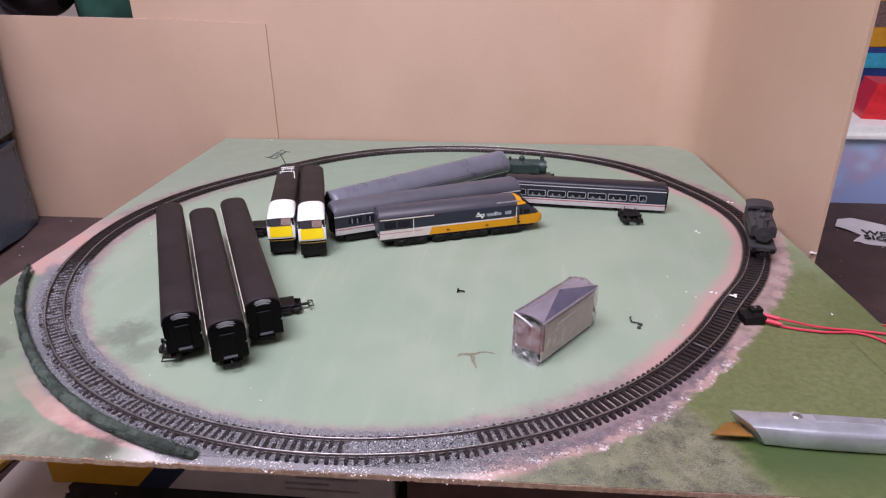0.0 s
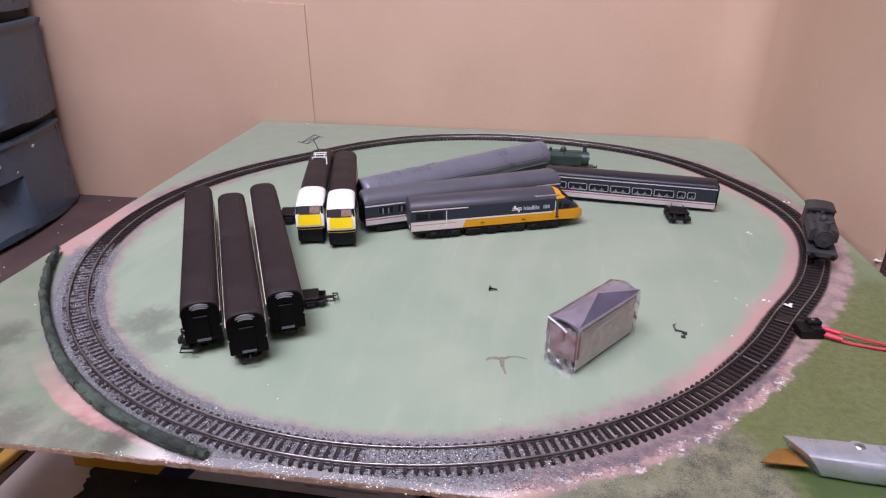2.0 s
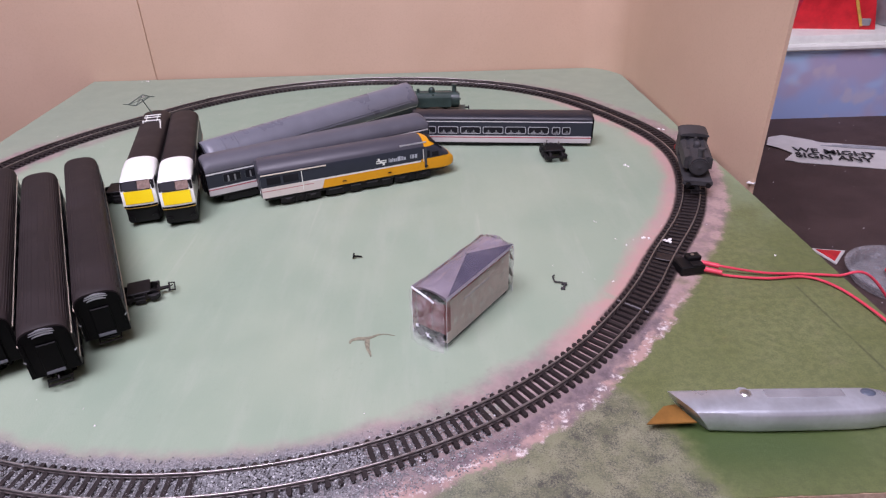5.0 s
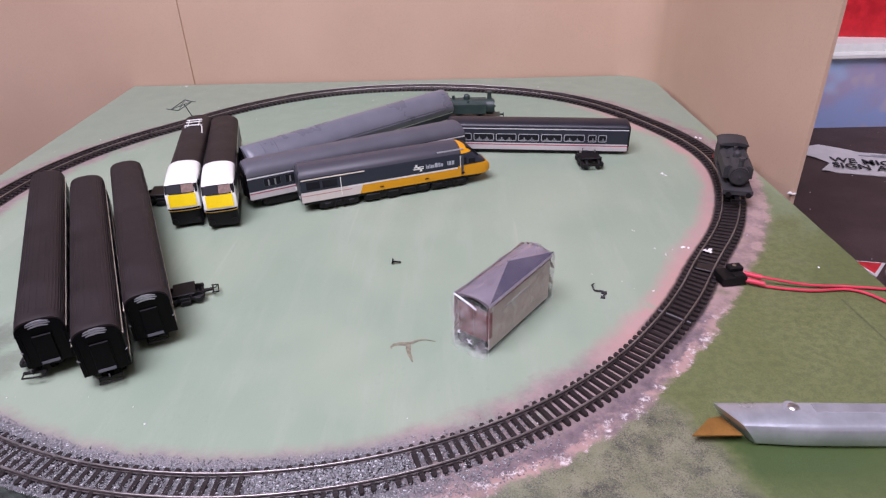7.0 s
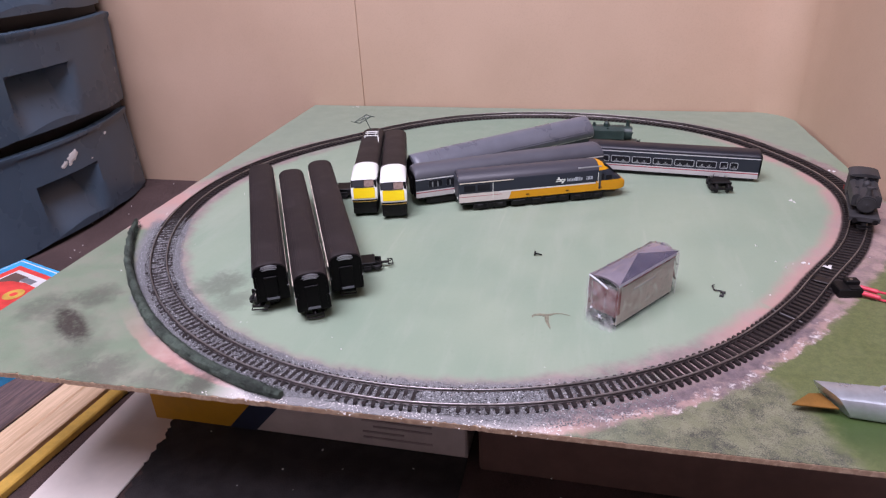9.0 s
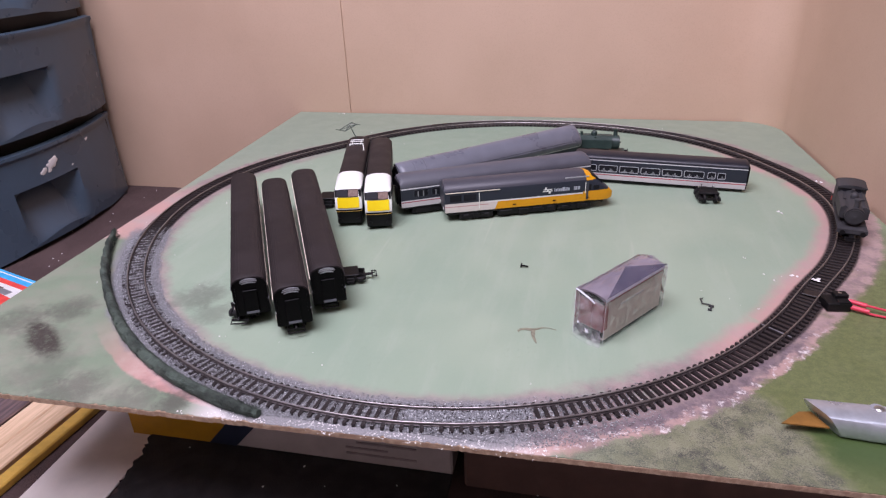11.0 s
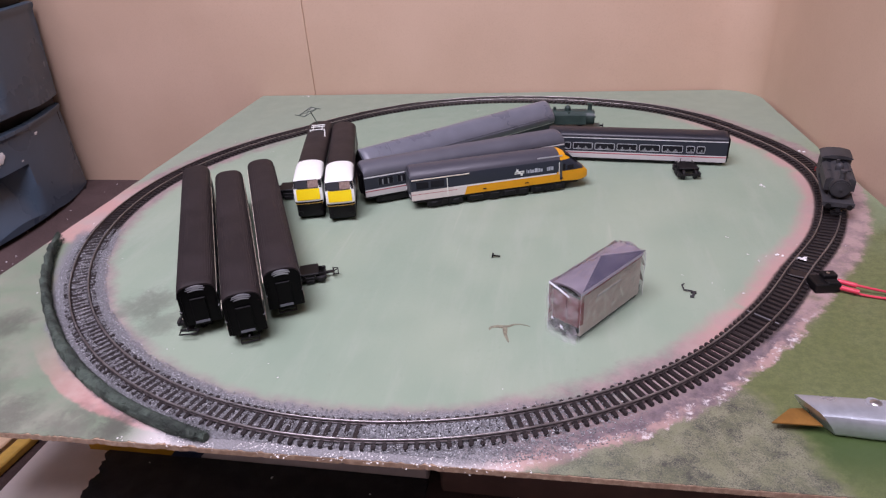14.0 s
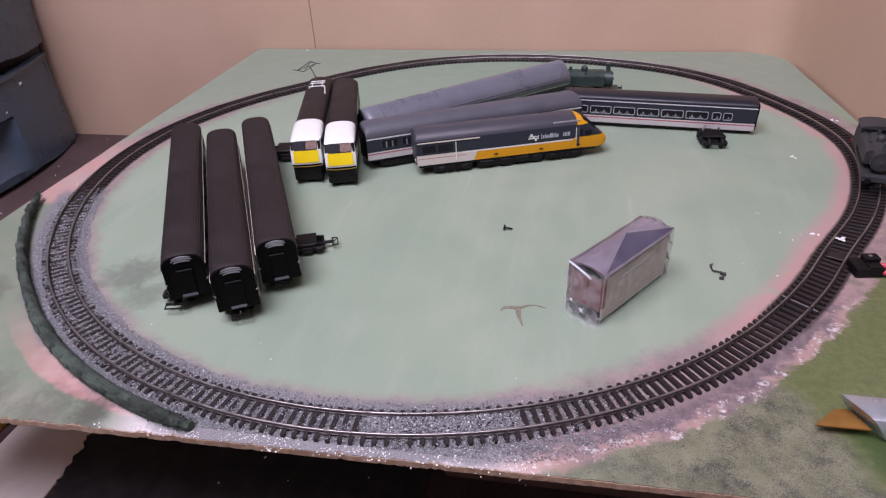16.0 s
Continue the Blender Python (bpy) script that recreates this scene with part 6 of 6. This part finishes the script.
part("buckle", B(0.048, 0.066, -0.056, -0.05, 0.008, 0.022, 0.002), DULLMETAL, redb, "grey buckle")
greyc = solid("grey_device", B(-0.05, 0.05, -0.03, 0.04, 0, 0.06, 0.008, segs=2), DULLMETAL, "grey plastic gadget standing on the tub", "gadget", at=pose(1.10, 0.75, -0.006, 0, 0, 8))
bxs = thing("picture_carton", pose(0.92, 0.92, -0.006, 0, 0, -4), "navy and teal printed carton on the tub", "carton")
part("carton", B(-0.20, 0.20, -0.04, 0.10, 0, 0.13, 0.002), NAVY, bxs)
bm = bmesh.new()
loft(bm, [[(-0.10, -0.04 - d, 0.085), (0.19, -0.04 - d, 0.085), (0.19, -0.04 - d, 0.118), (-0.06, -0.04 - d, 0.118)] for d in (-0.001, 0.0015)])
part("teal_panel", bm, TEAL, bxs, "teal printed panel")
yb = thing("yellow_carton", pose(0.93, 0.93, 0.1245, 0, 0, -3), "yellow carton stacked on the navy carton", "carton")
part("carton", B(-0.20, 0.20, -0.05, 0.08, 0, 0.11, 0.002), BOXYELLOW, yb)
part("dark_label", B(-0.19, 0.10, -0.0515, -0.049, 0.045, 0.10), DARKWOOD, yb, "dark printed label")

paper = thing("newspaper_strip", lay(0.761, 0.4390, -17.0, FLOOR), "torn newspaper strip with bold black heading", "newspaper")
bm = bmesh.new()
rows = []
for j in range(9):
    v = j / 8
    row = []
    for i in range(41):
        u = i / 40
        px = 0.42 * u
        z = 0.0022 + 0.0008 * abs(noise.noise(Vector((u * 5, v * 2, 4)))) + 0.003 * math.exp(-((u - 0.01) * 40) ** 2)
        row.append((px + 0.056 * v * (1 - u) + 0.03 * v * u, 0.112 * v + 0.0025 * noise.noise(Vector((u * 20, v, 0))) * (1 if j in (0, 8) else 0), z))
    rows.append(row)
loft(bm, [r + [(p[0], p[1], p[2] - 0.0012) for p in r[::-1]] for r in rows])
part("sheet", bm, PAPER, paper, "crumpled white newsprint")
bm = bmesh.new()
loft(bm, [[(0.030, 0.030, 0.0022 + q), (0.066, 0.116, 0.0030 + q), (0.012, 0.126, 0.0060 + q), (-0.014, 0.112 - 0.01 * k, 0.0045 + q), (-0.022, 0.072, 0.0040 + q), (-0.002, 0.062, 0.0036 + q)] for q, k in ((0.0, 0), (0.0008, 0))])
part("torn_flap", bm, PAPER, paper, "torn folded corner")
for k in range(3):
    part("print_line", B(0.075 + 0.02 * k, 0.40, 0.090 + 0.006 * k, 0.0925 + 0.006 * k, 0.0038, 0.0044), SILVERTXT, paper, "faint grey line of print")


def words(text, size, at, material, parent):
    cu = bpy.data.curves.new("heading_text", "FONT")
    cu.body, cu.size, cu.extrude, cu.offset = text, size, 0.0006, size * 0.006
    tmp = bpy.data.objects.new("heading_text", cu)
    scene.collection.objects.link(tmp)
    me = bpy.data.meshes.new_from_object(tmp.evaluated_get(bpy.context.evaluated_depsgraph_get()))
    bpy.data.objects.remove(tmp)
    ob = new("heading_text", me)
    me.materials.clear()
    me.materials.append(material)
    ob.parent, ob.matrix_local = parent, at
    return ob


SHEAR = Matrix(((0.93, 0.0, 0, 0), (0, 1, 0, 0), (0, 0, 1, 0), (0, 0, 0, 1)))
words("WE MIGHT", 0.0300, pose(0.021, 0.0430, 0.0062) @ SHEAR, INK, paper)["label"] = "bold black words"
words("SIGN ANY", 0.0300, pose(0.020, 0.0165, 0.0062) @ SHEAR, INK, paper)["label"] = "bold black words"

sign = thing("warning_card", pose(0.672, 0.116, FLOOR, 0, 0, -72), "small red triangle card with white border", "card")
for nm, r, z, m in (("border", 0.026, 0.002, PAPER), ("red_face", 0.0185, 0.0032, REDBOX)):
    bm = bmesh.new()
    loft(bm, [[(r * math.cos(a), r * math.sin(a), zz) for a in (radians(90), radians(210), radians(330))] for zz in (z - 0.0016, z)])
    part(nm, bm, m, sign)
dish = thing("clear_dish", pose(0.722, 0.046, FLOOR, 0, 0, 0), "clear plastic dish holding red scraps", "dish")
bm = bmesh.new()
loft(bm, [[(r * math.cos(a), r * math.sin(a), z) for a in (2 * math.pi * k / 32 for k in range(32))] for r, z in ((0.055, 0.001), (0.060, 0.014), (0.0645, 0.016), (0.0645, 0.018), (0.058, 0.018), (0.052, 0.004))])
part("dish", bm, film_tint("cloudy_dish", (0.45, 0.45, 0.48), 0.34, 0.15), dish, "clear round plastic dish")
part("red_scrap", ball(bmesh.new(), (0.002, 0.010, 0.011), 0.013, (1.2, 0.8, 0.5)), REDBOX, dish)
solid("white_paper", B(0.40, 0.66, -0.72, -0.30, FLOOR, FLOOR + 0.003, 0.0005), PAPER, "white paper sheet lying below the board", "paper")

# clutter behind the low flap
helmet = solid("black_helmet", ball(bmesh.new(), (0, 0, 0), 0.085, (1, 1, 0.9), 4), worn("glossy_black_shell", (0.01, 0.01, 0.012), 0.12), "glossy black helmet behind the cardboard flap", "helmet", at=pose(-0.905, 0.64, 0.285))
bm = ball(bmesh.new(), (0, 0, 0.1), 0.15, (1.1, 0.6, 1.2), 4)
for v in bm.verts:
    v.co += v.co.normalized() * 0.02 * noise.noise(v.co * 14)
solid("green_bag", bm, DKGREENBAG, "dark green cloth bag behind the cardboard flap", "bag", at=pose(-0.70, 0.70, 0.16))
bm = ball(bmesh.new(), (0, 0, 0.1), 0.14, (0.9, 0.6, 1.4), 4)
for v in bm.verts:
    v.co += v.co.normalized() * 0.03 * noise.noise(v.co * 16)
solid("grey_bag", bm, worn("grey_nylon", (0.22, 0.21, 0.24), 0.45, vary=0.5, broad=18), "crumpled grey nylon bag behind the flap", "bag", at=pose(-1.06, 0.66, 0.14))
shelf = solid("low_shelf", B(-1.3, -0.5, 0.50, 0.95, FLOOR, 0.16, 0.004), DARKWOOD, "dark wooden shelf unit behind the flap", "shelf")


# ---------------------------------------------------------------- loose grains, crumbs and flecks
def grain_cloud(name, material, label, spots, category, parent=None):
    """Many tiny angular grains in one mesh; spots: (x, y, z, size)."""
    shape = ((1, 0, 0), (-1, 0, 0), (0, 1, 0), (0, -1, 0), (0, 0, 1), (0, 0, -1))
    tri = ((0, 2, 4), (2, 1, 4), (1, 3, 4), (3, 0, 4), (2, 0, 5), (1, 2, 5), (3, 1, 5), (0, 3, 5))
    vs, fs = [], []
    for px, py, pz, r in spots:
        k = len(vs)
        a, q = random.uniform(0, 6.28), random.uniform(0.6, 1.3)
        ca, sa = math.cos(a) * r, math.sin(a) * r
        for sx, sy, sz in shape:
            sx, sy, sz = sx * q + random.uniform(-0.25, 0.25), sy + random.uniform(-0.25, 0.25), sz * 0.75
            vs.append((px + sx * ca - sy * sa, py + sx * sa + sy * ca, pz + sz * r))
        fs += [(k + i, k + j, k + l) for i, j, l in tri]
    me = bpy.data.meshes.new(name)
    me.from_pydata(vs, [], fs)
    me.materials.append(material)
    ob = new(name, me)
    if parent:
        ob.parent = parent
    return tagged(ob, label, category, "", "stuff")


def ballast_material():
    n = Net("grey_ballast_grains")
    g = n.t.nodes.new("ShaderNodeNewGeometry")
    ramp = n.t.nodes.new("ShaderNodeValToRGB")
    n.t.links.new(g.outputs["Random Per Island"], ramp.inputs[0])
    e = ramp.color_ramp.elements
    e[0].color, e[1].color = (0.145, 0.147, 0.154, 1), (0.66, 0.67, 0.68, 1)
    e.new(0.35).color = (0.19, 0.193, 0.20, 1)
    e.new(0.88).color = (0.33, 0.335, 0.345, 1)
    return n.done(ramp.outputs[0], 0.5)


rnd = random.Random(4)
spots = []
sa, sb = s_at(-172), s_at(-62)
for _ in range(105000):
    f = rnd.random()
    off = rnd.uniform(-0.026, 0.031)
    # thinner towards both ends; the inner shoulder thins out quickly
    dense = max(0.0, min(1.0, (f - 0.07) * 11, (1 - f) * 4.2))
    if off < -0.0165:
        dense *= max(0.0, 1 - (-0.0165 - off) / 0.0085) ** 1.6 * max(0.25, min(0.9, 0.9 - (f - 0.48) * 4))
    elif off > 0.020:
        dense *= 0.75 if f < 0.6 else 0.5
    if f > 0.86 and off < -0.008:
        dense *= 0.35
    if rnd.random() > dense or (off > 0.022 and f < 0.58):
        continue
    px, py, _ = oval(sa + (sb - sa) * f, off)
    if py < -0.4095:
        continue
    if abs(abs(off) - GAUGE / 2) < 0.0011:
        if f < 0.62 and rnd.random() < 0.07:
            spots.append((px, py, 0.0056, rnd.uniform(0.0003, 0.0006)))
        continue
    full = 0.75 < f < 0.87
    patch = noise.noise(Vector((px * 120, py * 120, 2)))
    z = rnd.uniform(0.0002, 0.0009)
    if abs(off) < 0.0072:
        z = rnd.uniform(0.0024, 0.0034) if full else rnd.uniform(0.0006, 0.0024) + (0.0006 if patch > (0.35 if f > 0.6 else 0.12) else 0.0)
    elif abs(off) < 0.0150:
        cover = 0.30 if f > 0.60 else 0.08 if f > 0.42 else -0.12
        z = rnd.uniform(0.0012, 0.0031) if patch > cover else rnd.uniform(0.0003, 0.0019)
    spots.append((px, py, z, rnd.uniform(0.00032, 0.00072) * (1.25 if full and abs(off) < 0.0072 else 1.0)))
grain_cloud("ballast_grains", ballast_material(), "grey stone ballast glued along the track", spots, "ballast")
spots = []
for _ in range(50):
    s = rnd.uniform(0, LENGTH)
    px, py, _ = oval(s, rnd.choice((-1, 1)) * rnd.uniform(0.016, 0.06))
    if -0.40 < py and abs(px) < 0.43 and py < 0.43:
        spots.append((px, py, 0.0003, rnd.uniform(0.0003, 0.0009)))
for px, py, r in ((0.347, 0.037, 0.0026), (0.350, 0.033, 0.0018), (0.285, -0.096, 0.0016), (0.320, -0.129, 0.0022), (0.325, -0.130, 0.0018), (0.304, -0.142, 0.0016), (0.296, -0.130, 0.0010), (0.425, -0.166, 0.0012), (0.277, -0.200, 0.0013), (-0.352, 0.446, 0.0022), (-0.360, 0.444, 0.0014), (0.232, -0.172, 0.0009), (0.24, 0.13, 0.0012), (0.22, 0.14, 0.0010)):
    for q in range(3):
        spots.append((px + rnd.uniform(-1, 1) * r, py + rnd.uniform(-1, 1) * r, 0.0004, r * rnd.uniform(0.35, 0.75)))
for _ in range(480):
    px = rnd.uniform(-0.17, 0.11)
    py = -0.4135 + rnd.gauss(0, 0.0035) + 0.016 * px
    if noise.noise(Vector((px * 60, py * 60, 5))) > -0.15 and py > FL.y + 0.002:
        spots.append((px, py, 0.0003, rnd.uniform(0.0003, 0.0008)))
for px, py, r in ((0.4143, 0.1345, 0.0022), (0.4190, 0.1320, 0.0016), (0.404, 0.010, 0.0012), (0.412, 0.008, 0.0010)):
    spots.append((px, py, 0.0062, r))
grain_cloud("white_crumbs", CHALK, "tiny white plaster crumbs scattered on the board", spots, "crumbs")
spots = [(rnd.uniform(0.5, 1.1), rnd.uniform(-0.1, 0.66), FLOOR + 0.001, rnd.uniform(0.0005, 0.0014)) for _ in range(70)] + [(rnd.uniform(-0.85, -0.45), rnd.uniform(-0.15, 0.44), FLOOR + 0.001, rnd.uniform(0.0005, 0.0016)) for _ in range(60)] + [(rnd.uniform(-0.3, 0.2), rnd.uniform(-0.6, -0.28), FLOOR + 0.005, rnd.uniform(0.0006, 0.0018)) for _ in range(40)]
grain_cloud("carpet_crumbs", CHALK, "white crumbs scattered on the dark carpet", spots, "crumbs")

# sleepers: the nearer ones one piece each, the far ones joined
count = 362


def sleeper_mesh(bm, m):
    """Plank with rounded ends and a chair under each rail."""
    w, h = 0.00162, 0.0139
    ring = [(-w, -h + 0.0012), (-w * 0.6, -h), (w * 0.6, -h), (w, -h + 0.0012), (w, h - 0.0012), (w * 0.6, h), (-w * 0.6, h), (-w, h - 0.0012)]
    lay3 = [[m @ Vector((x * k, y * (1 - (1 - k) * 0.12), z)) for x, y in ring] for z, k in ((0.0002, 1.0), (0.0022, 1.0), (0.0026, 0.86))]
    vs = [[bm.verts.new(p) for p in r] for r in lay3]
    for lo, hi in zip(vs, vs[1:]):
        for i in range(8):
            bm.faces.new((lo[i], lo[(i + 1) % 8], hi[(i + 1) % 8], hi[i]))
    bm.faces.new(vs[-1])
    for y in (-GAUGE / 2, GAUGE / 2):
        c = [[bm.verts.new(m @ Vector((sx * 0.0013, y + sy * q, z))) for sx, sy in ((-1, -1), (1, -1), (1, 1), (-1, 1))] for z, q in ((0.0025, 0.0021), (0.0033, 0.0014))]
        for i in range(4):
            bm.faces.new((c[0][i], c[0][(i + 1) % 4], c[1][(i + 1) % 4], c[1][i]))
        bm.faces.new(c[1])


bm = bmesh.new()
sleeper_mesh(bm, Matrix())
base = bpy.data.meshes.new("sleeper")
bm.to_mesh(base)
bm.free()
base.materials.append(SLEEPER)
places = []
for i in range(count):
    px, py, hd = oval((i + 0.5) * LENGTH / count)
    places.append((py, pose(px, py, 0, 0, 0, math.degrees(hd) + rnd.uniform(-1.0, 1.0))))
places.sort(key=lambda q: q[0])
for _, m in places[:300]:
    ob = new("sleeper", base)
    ob.parent = track
    ob.matrix_local = m
bm = bmesh.new()
for _, m in places[300:]:
    sleeper_mesh(bm, m)
far = part("sleeper_run", bm, SLEEPER, track, "dark sleepers of the far curve")
far["kind"] = "stuff"
